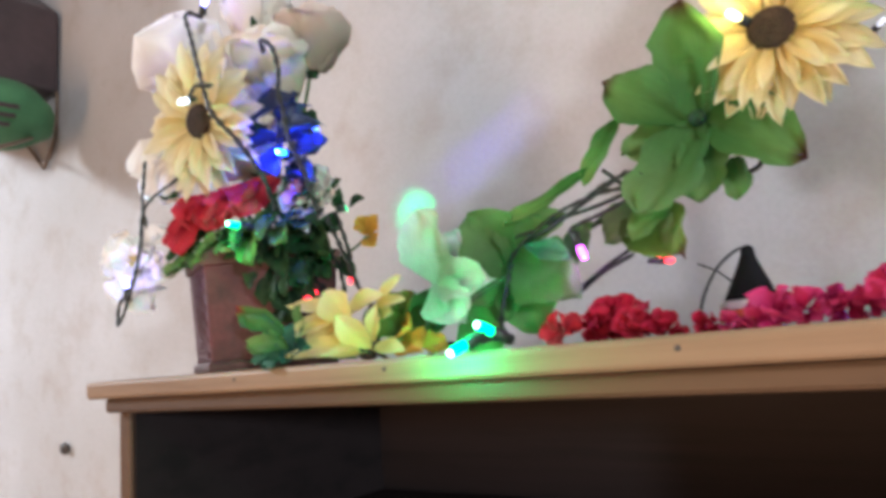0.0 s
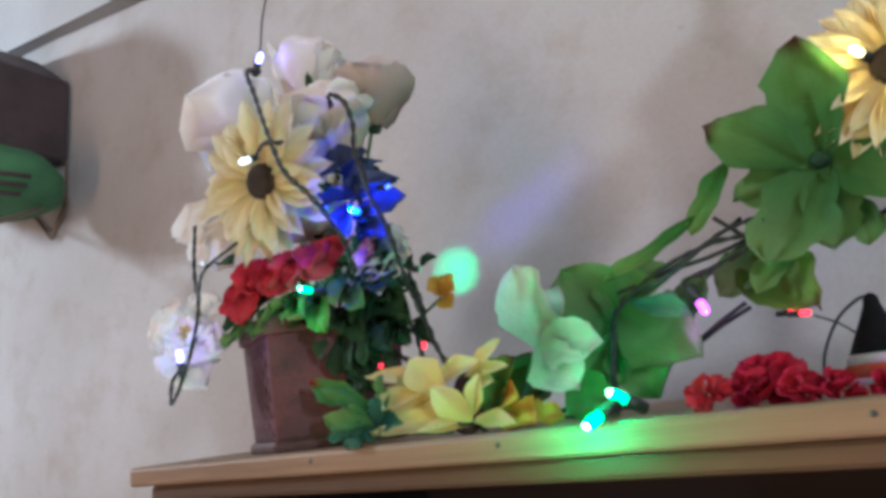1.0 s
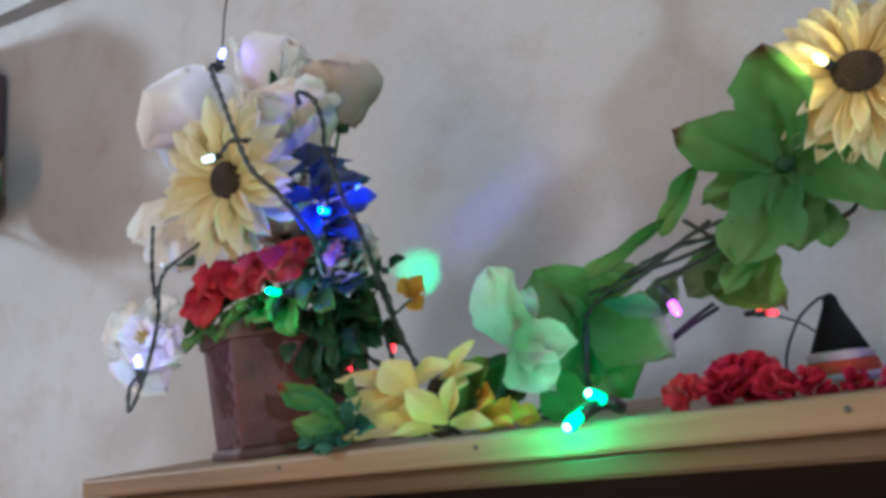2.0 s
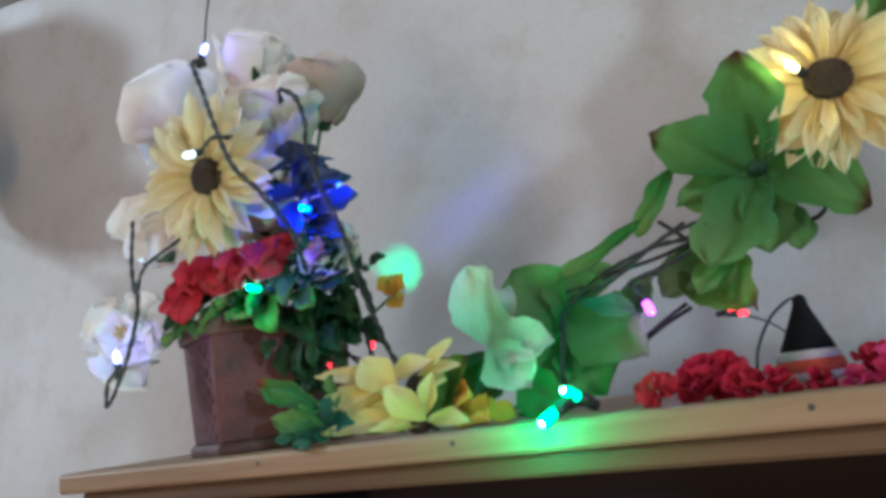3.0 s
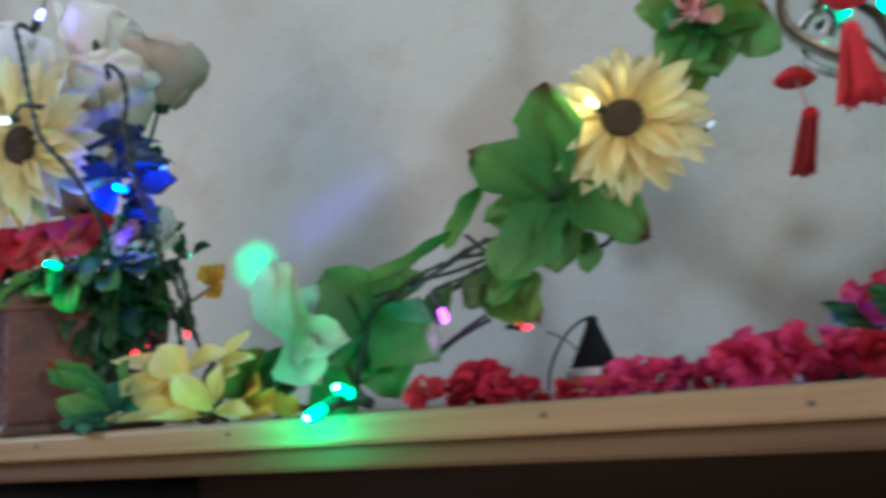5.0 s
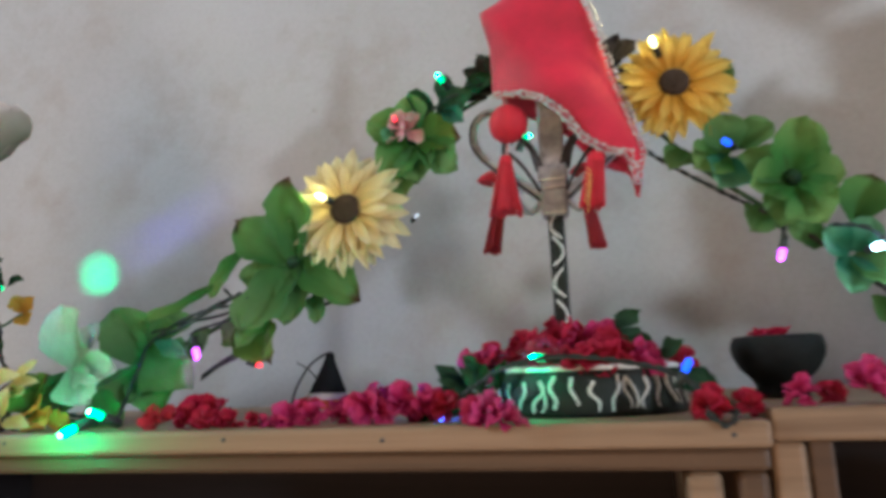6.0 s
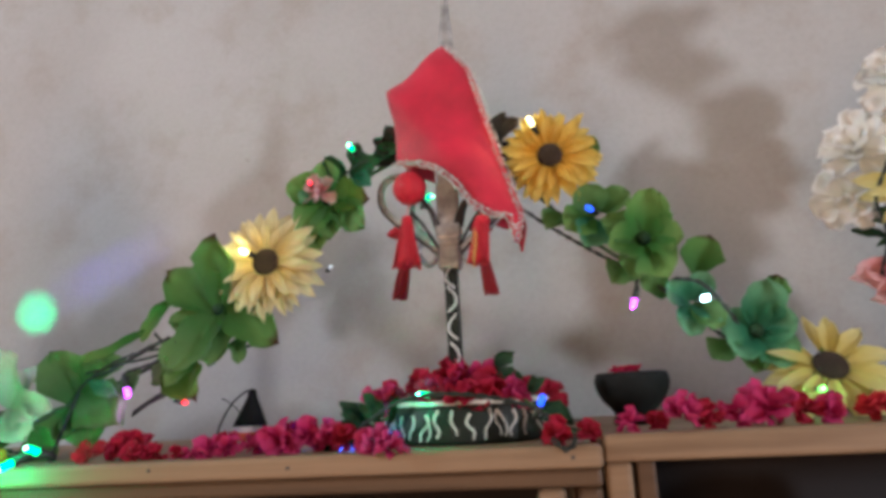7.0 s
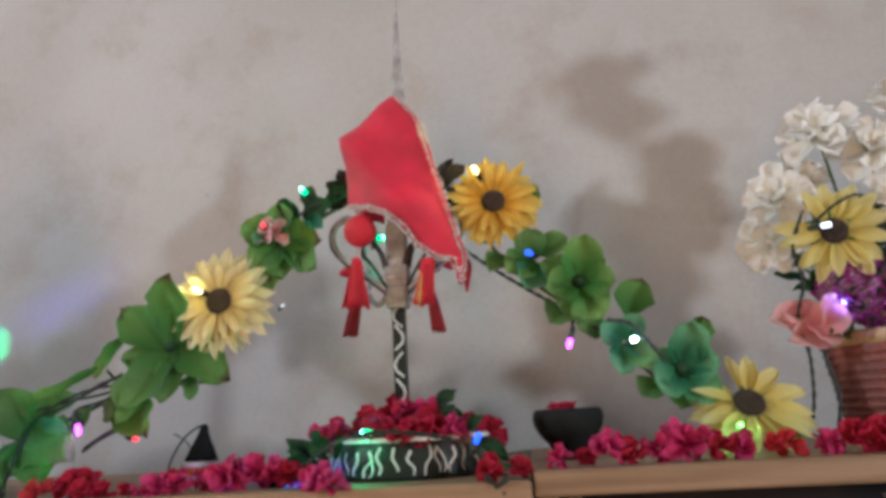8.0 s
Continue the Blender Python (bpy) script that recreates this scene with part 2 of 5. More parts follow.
    for j in range(len(rows) - 1):
        for i in range(n):
            a, b = j * n + i, j * n + (i + 1) % n
            faces.append((a, b, b + n, a + n))
    return verts, faces


def spline(pts, per=8):
    p = [Vector(q) for q in pts]
    p = [2 * p[0] - p[1]] + p + [2 * p[-1] - p[-2]]
    out = []
    for i in range(1, len(p) - 2):
        for k in range(per):
            t = k / per
            a, b, c, d = p[i - 1], p[i], p[i + 1], p[i + 2]
            out.append(0.5 * ((2 * b) + (c - a) * t + (2 * a - 5 * b + 4 * c - d) * t * t + (3 * b - a - 3 * c + d) * t ** 3))
    return out + [p[-2]]


def tube_geo(path, radius, n=6, taper=1.0, flat=1.0):
    verts, faces = [], []
    up = Vector((0.13, 0.2, 0.97))
    for i, c in enumerate(path):
        d = (path[min(i + 1, len(path) - 1)] - path[max(i - 1, 0)]).normalized()
        s = d.cross(up)
        s = s.normalized() if s.length > 1e-4 else Vector((1, 0, 0))
        up = s.cross(d).normalized()
        r = radius * (1 + (taper - 1) * i / max(1, len(path) - 1))
        for k in range(n):
            a = 2 * math.pi * k / n
            verts.append(c + s * (r * math.cos(a)) + up * (r * flat * math.sin(a)))
    for i in range(len(path) - 1):
        for k in range(n):
            a, b = i * n + k, i * n + (k + 1) % n
            faces.append((a, b, b + n, a + n))
    faces += [tuple(range(n))[::-1], tuple(range((len(path) - 1) * n, len(path) * n))]
    return verts, faces


def tube(name, pts, radius, material, parent=None, label="", per=8, n=6, taper=1.0, flat=1.0):
    v, f = tube_geo(spline(pts, per), radius, n, taper, flat)
    return put(name, mesh_of(name, v, f, material), parent, None, label)


def twisted(name, pts, radius, material, parent=None, turns=260.0, strands=2, gap=1.0, label=""):
    """A cable of strands wound round one another."""
    path = spline(pts, 14)
    verts, faces = [], []
    for s in range(strands):
        line, run = [], 0.0
        for i, c in enumerate(path):
            if i:
                run += (c - path[i - 1]).length
            a = run * turns + 2 * math.pi * s / strands
            line.append(c + Vector((math.cos(a), 0.6 * math.sin(a), 0.8 * math.sin(a + 0.6))) * radius * gap)
        v, f = tube_geo(line, radius, 5)
        faces += [tuple(i + len(verts) for i in q) for q in f]
        verts += v
    return put(name, mesh_of(name, verts, faces, material), parent, None, label)


def petal(name, length, width, material, cup=0.15, curl=0.3, tipness=1.0, ruffle=0.0, groove=0.0, seed=0, nu=6, nv=9, widest=0.5, notch=0.0, ragged=0.0):
    """A petal or leaf along +Y, its face to +Z. curl bends its tip up (minus: down); tipness above 1 sharpens it."""
    verts, faces = [], []
    y = z = 0.0
    for j in range(nv + 1):
        v = j / nv
        shape = (v / widest) ** 0.6 if v < widest else max(0.0, 1 - ((v - widest) / (1 - widest)) ** (2.2 / tipness)) ** (0.5 + 0.35 * (tipness - 1))
        w = width * 0.5 * max(0.06 if v < 0.5 else 0.015, shape)
        if j:
            a = curl * v
            y += length / nv * math.cos(a)
            z += length / nv * math.sin(a)
        for i in range(nu + 1):
            u = 2 * i / nu - 1
            wave = ruffle * length * noise.noise((u * 1.7 + seed * 3.1, v * 2.3, seed * 1.7)) * (0.3 + v)
            gr = groove * width * (abs(u) ** 0.7 - 0.5) * math.sin(math.pi * min(1, v * 1.1))
            dy = -notch * length * (1 - abs(u)) * (v ** 6) + 0.05 * length * noise.noise((u * 2.5, seed * 5.3, 1.0)) * v ** 4
            side = 1 + ragged * (noise.noise((v * 3.1, seed * 2.7 + (5 if u > 0 else 0), 0.5)) + 0.5 * noise.noise((v * 9.0, seed * 1.3 + (9 if u > 0 else 0), 4.5)))
            verts.append((u * w * side, y + dy, z + cup * w * u * u * 2 + wave + gr))
    for j in range(nv):
        for i in range(nu):
            a = j * (nu + 1) + i
            faces.append((a, a + 1, a + nu + 2, a + nu + 1))
    return mesh_of(name, verts, faces, material)


def facing(pos, way, spin=0.0):
    return Matrix.Translation(pos) @ Vector(way).to_track_quat("Z", "Y").to_matrix().to_4x4() @ Matrix.Rotation(spin, 4, "Z")


def petal_at(angle, out, height, tilt, scale=1.0, roll=0.0):
    return Matrix.Rotation(angle, 4, "Z") @ Matrix.Translation((0, out, height)) @ Matrix.Rotation(tilt, 4, "X") @ Matrix.Rotation(roll, 4, "Y") @ Matrix.Scale(scale, 4)


def thing(name, m, label, category, group=""):
    return tagged(put(name, None, None, m), label, category, group)


def stem_part(parent, tip, radius=0.0016, bend=(0, 0, 0)):
    """A stem from the head's underside to a place in the world."""
    inv = parent.matrix_basis.inverted()
    end = inv @ Vector(tip)
    mid = end * 0.5 + Vector((0, 0, -0.3 * end.length)) * 0.4 + Vector(bend)
    return tube("stem", [(0, 0, -0.004), mid, end], radius, M_STEM, parent, n=6)


def joined(geos):
    verts, faces = [], []
    for v, f in geos:
        faces += [tuple(i + len(verts) for i in q) for q in f]
        verts += list(v)
    return verts, faces


# ---- the room ----
def structure(ob, label, category):
    return tagged(ob, label, category, "", "structure")


def wall_with_holes(name, x0, x1, y0, y1, holes, label):
    """A wall across x between y0 and y1, with openings (xa, xb, za, zb) in order of x."""
    bm, at = bmesh.new(), x0
    blocks = []
    for xa, xb, za, zb in holes:
        blocks += [(at, xa, FLOOR_Z, CEIL_Z), (xa, xb, FLOOR_Z, za), (xa, xb, zb, CEIL_Z)]
        at = xb
    for a, b, c, d in blocks + [(at, x1, FLOOR_Z, CEIL_Z)]:
        if d - c > 0.01 and b - a > 0.01:
            bmesh.ops.create_cube(bm, size=1, matrix=Matrix.LocRotScale(((a + b) / 2, (y0 + y1) / 2, (c + d) / 2), None, (b - a, y1 - y0, d - c)))
    return structure(part(name, bm, M_PLASTER), label, "wall")


RX0, RX1, RY0 = -3.6, 4.5, -2.60
bm = bmesh.new()
bmesh.ops.create_grid(bm, x_segments=90, y_segments=60, size=0.5)
for v in bm.verts:
    x, z = RX0 - 0.1 + (v.co.x + 0.5) * (RX1 - RX0 + 0.2), FLOOR_Z + (v.co.y + 0.5) * (CEIL_Z - FLOOR_Z)
    v.co = (x, WALL_Y + 0.006 * noise.noise((x * 2.2, 0, z * 2.2)) + 0.0025 * noise.noise((x * 9, 3, z * 9)), z)
edge = bmesh.ops.extrude_face_region(bm, geom=list(bm.faces))
for v in edge["geom"]:
    if isinstance(v, bmesh.types.BMVert):
        v.co.y = WALL_Y + 0.14
structure(part("wall_north", bm, M_PLASTER, smooth=True), "uneven pale grey plastered wall with brown stains and tinted-in brown shade", "wall")
wall_with_holes("wall_south", RX0 - 0.1, RX1 + 0.1, RY0 - 0.12, RY0, [(-0.85, 0.05, FLOOR_Z, 1.75), (3.88, 4.32, 1.73, 2.17)], "pale plastered wall with an added fill opening and a small window")
structure(part("wall_east", box_bm(RX1, RX1 + 0.12, RY0, WALL_Y, FLOOR_Z, CEIL_Z), M_PLASTER), "pale plastered side wall", "wall")
bm = bmesh.new()
for y0, y1, z0, z1 in ((RY0, -1.50, FLOOR_Z, CEIL_Z), (-0.55, WALL_Y, FLOOR_Z, CEIL_Z), (-1.50, -0.55, FLOOR_Z, 2.62), (-1.50, -0.55, 3.08, CEIL_Z)):
    bmesh.ops.create_cube(bm, size=1, matrix=Matrix.LocRotScale((RX0 - 0.06, (y0 + y1) / 2, (z0 + z1) / 2), None, (0.12, y1 - y0, z1 - z0)))
structure(part("wall_west", bm, M_PLASTER), "pale plastered side wall with a window opening", "wall")
structure(part("floor", box_bm(RX0 - 0.12, RX1 + 0.12, RY0 - 0.12, WALL_Y + 0.14, FLOOR_Z - 0.1, FLOOR_Z), M_FLOOR), "grey cement floor", "floor")
structure(part("ceiling", box_bm(RX0 - 0.12, RX1 + 0.12, RY0 - 0.12, WALL_Y + 0.14, CEIL_Z, CEIL_Z + 0.1), M_CEIL), "off-white painted ceiling", "ceiling")

# sloping white ledge high on the wall, with the gap of shade under it
v = [(-2.3, y, z) for y, z in ((0.80, 2.68), (0.765, 2.68), (0.765, 2.86), (0.80, 2.86))]
v += [(-0.7, y, z - 0.30) for _, y, z in v[:4]]
ledge = put("trim", mesh_of("trim", v, [(0, 1, 2, 3), (7, 6, 5, 4), (0, 4, 5, 1), (1, 5, 6, 2), (2, 6, 7, 3), (3, 7, 4, 0)], M_WHITE_PAINT, False))
structure(ledge, "sloping white painted ledge on the wall", "trim")


# ---- the two cabinets ----
TOP = 1.50


TOP_B = 1.506


def cabinet(x0, x1, front, thick, rail, label, left_post, right_post, TOP=1.50):
    c = thing("cabinet", Matrix.Translation((0, 0, 0)), label, "cabinet", "cabinets along the wall")
    low = TOP - thick - (0.0135 if rail else 0) - 0.0004
    part("top_board", box_bm(x0, x1, front, WALL_Y - 0.012, TOP - thick, TOP, 0.0035, 3), M_PINE, c, "pale pine top board with a rounded front edge")
    if rail:
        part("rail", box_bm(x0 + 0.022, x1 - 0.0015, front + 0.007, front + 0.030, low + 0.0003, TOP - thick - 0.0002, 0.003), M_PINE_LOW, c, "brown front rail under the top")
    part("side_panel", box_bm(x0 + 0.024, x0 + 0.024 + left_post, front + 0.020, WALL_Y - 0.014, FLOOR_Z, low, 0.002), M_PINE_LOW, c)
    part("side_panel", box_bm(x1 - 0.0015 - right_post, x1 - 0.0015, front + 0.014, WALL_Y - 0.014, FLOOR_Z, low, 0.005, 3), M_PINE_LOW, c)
    part("back_panel", box_bm(x0 + 0.044, x1 - 0.03, WALL_Y - 0.030, WALL_Y - 0.015, FLOOR_Z, low), M_INSIDE, c, "back panel coloured near black for the shade inside")
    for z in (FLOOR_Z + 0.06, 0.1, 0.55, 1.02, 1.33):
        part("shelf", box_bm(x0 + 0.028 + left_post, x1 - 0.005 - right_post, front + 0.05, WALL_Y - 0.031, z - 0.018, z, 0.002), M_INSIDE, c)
    return c


cab_a = cabinet(-0.580, 0.3436, 0.400, 0.0165, True, "tall open-fronted cabinet with a pine edge and dark inside", 0.018, 0.019)
part("door_post", box_bm(0.294, 0.3150, 0.411, 0.428, FLOOR_Z, TOP - 0.0305, 0.005, 3), M_PINE, cab_a)
# thin near-black sheet added over the left panel's inner face for shade
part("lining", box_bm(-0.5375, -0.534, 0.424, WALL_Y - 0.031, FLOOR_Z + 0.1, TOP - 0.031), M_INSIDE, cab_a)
for x in (-0.352, -0.199, -0.012, 0.105, 0.322):
    v, f = lathe([(0, 0.0004), (0.0016, 0.0003), (0.0018, -0.001), (0, -0.001)], 8)
    put("nail_head", mesh_of("nail_head", v, f, M_NAIL), cab_a, facing((x, 0.400, 1.4935 - 0.002 * (x > 0)), (0, -1, 0)))
cab_b = cabinet(0.3445, 1.30, 0.410, 0.0200, False, "second tall open cabinet with a thick pine edge", 0.014, 0.020, TOP_B)
part("door_post", box_bm(0.3450, 0.3645, 0.417, 0.4305, FLOOR_Z, TOP_B - 0.0203, 0.004, 3), M_PINE, cab_b)

# ---- flowers: kinds ----
YEL_SETS = {}


def petal_set(key, make):
    if key not in YEL_SETS:
        YEL_SETS[key] = [make(i) for i in range(4)]
    return YEL_SETS[key]


def disc_mesh(r):
    rows = [(0, 0.0042)] + [(r * k / 9, 0.0044 - 0.0030 * (k / 9) ** 3 + (0.0005 if k % 2 else 0.0)) for k in range(1, 9)] + [(r, 0.0), (r * 0.9, -0.003), (0, -0.004)]
    v, f = lathe(rows, 30)
    v = [Vector(p) + Vector((0, 0, 0.0011 * noise.noise((p[0] / r * 9, p[1] / r * 9, 0.3)) if p[2] > 0 else 0.0)) for p in v]
    return mesh_of("centre", v, f, M_DISC, False)


def sunflower(pos, way, radius, material, label, seed, root, layers=((16, 1.0, 0.02), (14, 0.92, 0.12), (10, 0.66, 0.25)), disc=0.30, spin=0.0, skip=None, slim=1.0, group="silk sunflowers"):
    rng = random.Random(seed)
    f = thing("sunflower", facing(pos, way, spin), label, "flower", group)
    r0 = radius * disc
    put("centre", disc_mesh(r0 * 0.86), f, Matrix.Translation((0, 0, 0.002)), "dark brown flower centre")
    length = radius - r0 * 0.55
    meshes = petal_set(("sun", material.name, round(length, 3), slim), lambda i: petal("petal", length, slim * length * (0.40 + 0.03 * i), material, 0.28, 0.10 - 0.12 * i, 1.35, 0.05, 0.05, i, 6, 9, 0.5, 0.0, 0.25))
    for li, (n, k, tilt) in enumerate(layers):
        for i in range(n):
            a = 2 * math.pi * (i + 0.5 * li) / n + rng.uniform(-0.1, 0.1)
            if skip and skip(a):
                continue
            put("petal", rng.choice(meshes), f, petal_at(a, r0 * 0.5, -0.003 + 0.0016 * li, tilt + rng.uniform(-0.16, 0.14), k * rng.uniform(0.88, 1.06), rng.uniform(-0.25, 0.25)))
    sep = petal_set("sepal", lambda i: petal("sepal", 0.020, 0.009, M_LEAF, 0.3, 0.2, 1.5, 0.03, 0.05, i, 4, 5))
    for i in range(6):
        put("sepal", sep[i % 4], f, petal_at(i * 1.047, 0.002, -0.006, 0.15))
    if root:
        stem_part(f, root)
    return f


def rose(pos, way, radius, material, label, seed, root=None, opened=0.5, layers=None, ruffle=0.10, name="rose", group="", leaf=M_LEAF_DARK, calyx=True):
    """A silk rose: rings of cupped petals round a bud; opened 0 (tight) to 1 (flat)."""
    rng = random.Random(seed)
    f = thing(name, facing(pos, way, rng.uniform(0, 6)), label, "flower", group)
    meshes = petal_set(("rose", material.name, round(radius, 3), ruffle), lambda i: petal("petal", radius * 1.25, radius * (1.30 + 0.1 * i), material, 0.42, 0.50 - 0.20 * i, 0.85, ruffle, 0.0, i + seed, 8, 9, 0.62, 0.05, 0.22))
    layers = layers or ((3, 1.50, 0.62), (4, 1.30, 0.78), (5, 1.05, 0.92), (6, 0.75, 1.0), (6, 0.42, 1.0))
    for li, (n, tilt, k) in enumerate(layers):
        for i in range(n):
            a = 2 * math.pi * (i + 0.37 * li) / n + rng.uniform(-0.15, 0.15)
            t = tilt * (1.08 - 0.55 * opened) + rng.uniform(-0.1, 0.1)
            put("petal", rng.choice(meshes), f, petal_at(a, 0.003 + 0.0022 * li, -radius * 0.42 - 0.001 * li, t, k * rng.uniform(0.9, 1.05), rng.uniform(-0.12, 0.12)))
    if calyx:
        sep = petal_set(("calyx", leaf.name), lambda i: petal("sepal", 0.032, 0.011, leaf, 0.4, 0.35, 1.5, 0.05, 0.0, i, 4, 6))
        for i in range(5):
            put("sepal", sep[i % 4], f, petal_at(i * 1.257 + 0.3, 0.002, -radius * 0.5, rng.uniform(0.35, 0.8)))
        v, q = lathe([(0, -radius * 0.62), (0.005, -radius * 0.60), (0.006, -radius * 0.5), (0.003, -radius * 0.42), (0, -radius * 0.42)], 10)
        put("calyx", mesh_of("calyx", v, q, leaf), f)
    if root:
        stem_part(f, root)
    return f


def ruffled(pos, way, radius, material, label, seed, name="petal_flower", group="loose flowers on the cabinet", n=13):
    """A crumpled many-petalled cloth flower lying on the board."""
    rng = random.Random(seed)
    f = thing(name, facing(pos, way, rng.uniform(0, 6)), label, "flower", group)
    meshes = petal_set(("ruf", material.name), lambda i: petal("petal", 0.022, 0.017, material, 0.25, 0.5 - 0.40 * i, 1.25, 0.34, 0.0, i + 11, 6, 7, 0.6, 0.10, 0.6))
    for i in range(n):
        li = i // 5
        put("petal", rng.choice(meshes), f, petal_at(i * 2.4 + rng.uniform(-0.3, 0.3), 0.001, -0.004 + 0.002 * li, 0.10 + 0.42 * li + rng.uniform(-0.45, 0.40), radius / 0.020 * rng.uniform(0.6, 1.2), rng.uniform(-0.7, 0.7)))
    return f


def leaf_to(parent, base, tip, width, material, up=(0, -1, 0.15), curl=-0.1, sharp=1.15, name="leaf", seed=0, rag=0.6, wave=0.17):
    """One leaf from its base to its tip, its face turned to up."""
    b, t = Vector(base), Vector(tip)
    y = (t - b).normalized()
    z = Vector(up)
    z = (z - y * z.dot(y)).normalized()
    m = Matrix.Translation(b) @ Matrix((y.cross(z), y, z)).transposed().to_4x4()
    return put(name, petal("leaf", (t - b).length * 1.02, width, material, 0.22, curl, sharp, wave, 0.09, seed, 8, 13, 0.5, 0.0, rag), parent, m)


# ---- left flower pot ----
POT = Vector((-0.4165, 0.4855, TOP))


def hex_pot():
    p = thing("flower_pot", Matrix.Translation(POT) @ Matrix.Rotation(radians(36), 4, "Z"), "six-sided maroon pot with a brown rim on the cabinet top", "pot")

    def prism(rows, name, material, label=""):
        verts, faces = [], []
        for r, z in rows:
            verts += [(r * math.cos(math.pi / 3 * i), r * math.sin(math.pi / 3 * i), z) for i in range(6)]
        for j in range(len(rows) - 1):
            for i in range(6):
                a, b = j * 6 + i, j * 6 + (i + 1) % 6
                faces.append((a, b, b + 6, a + 6))
        faces += [(5, 4, 3, 2, 1, 0), tuple(range(len(verts) - 6, len(verts)))]
        bm = bmesh.new()
        vs = [bm.verts.new(q) for q in verts]
        for f in faces:
            bm.faces.new([vs[i] for i in f])
        bmesh.ops.recalc_face_normals(bm, faces=bm.faces)
        bmesh.ops.bevel(bm, geom=[e for e in bm.edges], offset=0.0014, segments=2, affect="EDGES", profile=0.5)
        return part(name, bm, material, p, label)

    prism([(0.0675, 0.0), (0.0685, 0.006), (0.0655, 0.009)], "foot", M_POT_RIM)
    prism([(0.064, 0.0085), (0.0705, 0.092)], "body", M_POT, "dark maroon pot wall")
    prism([(0.0740, 0.091), (0.0755, 0.106), (0.068, 0.1065), (0.066, 0.096)], "rim", M_POT_RIM, "brown pot rim")
    # raised small bricks over the sides
    rng = random.Random(3)
    me = mesh_of("brick", [(x, y, z) for x in (-0.5, 0.5) for y in (-0.5, 0.5) for z in (-0.5, 0.5)],
                 [(0, 1, 3, 2), (4, 6, 7, 5), (0, 4, 5, 1), (2, 3, 7, 6), (0, 2, 6, 4), (1, 5, 7, 3)], M_POT, False)
    for s in (3,):
        for r in range(11):
            z = 0.014 + r * 0.0070
            rad = 0.064 + (z - 0.0085) / 0.0835 * 0.0065
            side, ap = rad, rad * math.cos(math.pi / 6)
            n = 4
            for k in range(n):
                off = (k + 0.5 + (0.25 if r % 2 else -0.25)) / n - 0.5
                if abs(off) > 0.37:
                    continue
                m = Matrix.Rotation(math.pi / 3 * s + math.pi / 6, 4, "Z") @ Matrix.Translation((ap + 0.0002, off * side * 0.94, z)) @ Matrix.Rotation(radians(7), 4, "Y")
                put("brick", me, p, m @ Matrix.Diagonal((0.0016 * rng.uniform(0.7, 1.5), side / n * 0.88, 0.0056, 1)))
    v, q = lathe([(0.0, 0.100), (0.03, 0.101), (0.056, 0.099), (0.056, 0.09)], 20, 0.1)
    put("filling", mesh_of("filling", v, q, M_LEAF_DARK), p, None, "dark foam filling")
    return p


hex_pot()
ROOT = (-0.407, 0.490, TOP + 0.100)

CUP = ((3, 1.50, 0.66), (4, 1.36, 0.80), (6, 1.16, 0.95), (7, 0.92, 1.04))
WROSE = "white roses in the maroon pot"
rose((-0.452, 0.438, 1.790), (-0.60, -0.02, 0.72), 0.052, M_WHITE, "white silk rose with green sepals in the maroon pot", 21, ROOT, 0.25, CUP, 0.20, group=WROSE, leaf=M_LEAF_DARK)
rose((-0.396, 0.474, 1.826), (0.05, 0.15, 0.95), 0.046, M_WHITE, "white silk rose standing highest in the maroon pot", 22, ROOT, 0.2, CUP, 0.20, group=WROSE, leaf=M_LEAF_DARK)
rose((-0.360, 0.456, 1.755), (0.15, -0.30, 0.85), 0.058, M_CREAM, "large cream silk rose above the sunflower", 23, ROOT, 0.2, CUP, 0.20, group=WROSE, leaf=M_LEAF_DARK)
rose((-0.322, 0.474, 1.778), (0.16, -0.04, 0.94), 0.040, M_CREAM_SHADED, "cream silk rose coloured dim for shade, seen from its dark calyx", 24, ROOT, 0.22, CUP, 0.18, group=WROSE, leaf=M_LEAF_DARK)
rose((-0.385, 0.456, 1.688), (0.10, -0.60, 0.70), 0.044, M_CREAM, "cream silk rose below the pale sunflower", 25, ROOT, 0.2, CUP, 0.20, group=WROSE, leaf=M_LEAF_DARK)
sunflower((-0.383, 0.398, 1.710), (0.10, -0.95, -0.15), 0.070, M_YELLOW_STRAW, "pale yellow silk sunflower with a brown centre", 31, ROOT, ((19, 1.0, 0.02), (16, 0.92, 0.12), (12, 0.68, 0.25)), disc=0.25, slim=0.78)

# loose white petals behind the sunflower, and dark leaves
bunch = thing("leaf_spray", Matrix(), "dark leaf spray between the roses, tinted blue for the bulb's glow", "leaves")
for b, t, w in (((-0.335, 0.445, 1.690), (-0.296, 0.430, 1.709), 0.026), ((-0.330, 0.440, 1.672), (-0.270, 0.425, 1.674), 0.026), ((-0.335, 0.440, 1.690), (-0.369, 0.420, 1.697), 0.018),
                ((-0.335, 0.440, 1.695), (-0.315, 0.440, 1.728), 0.020), ((-0.330, 0.440, 1.685), (-0.318, 0.415, 1.655), 0.026), ((-0.340, 0.445, 1.700), (-0.300, 0.44, 1.690), 0.028),
                ((-0.325, 0.44, 1.665), (-0.285, 0.43, 1.645), 0.022), ((-0.298, 0.43, 1.716), (-0.350, 0.415, 1.706), 0.026), ((-0.325, 0.43, 1.690), (-0.372, 0.412, 1.684), 0.022), ((-0.318, 0.425, 1.684), (-0.268, 0.412, 1.684), 0.024)):
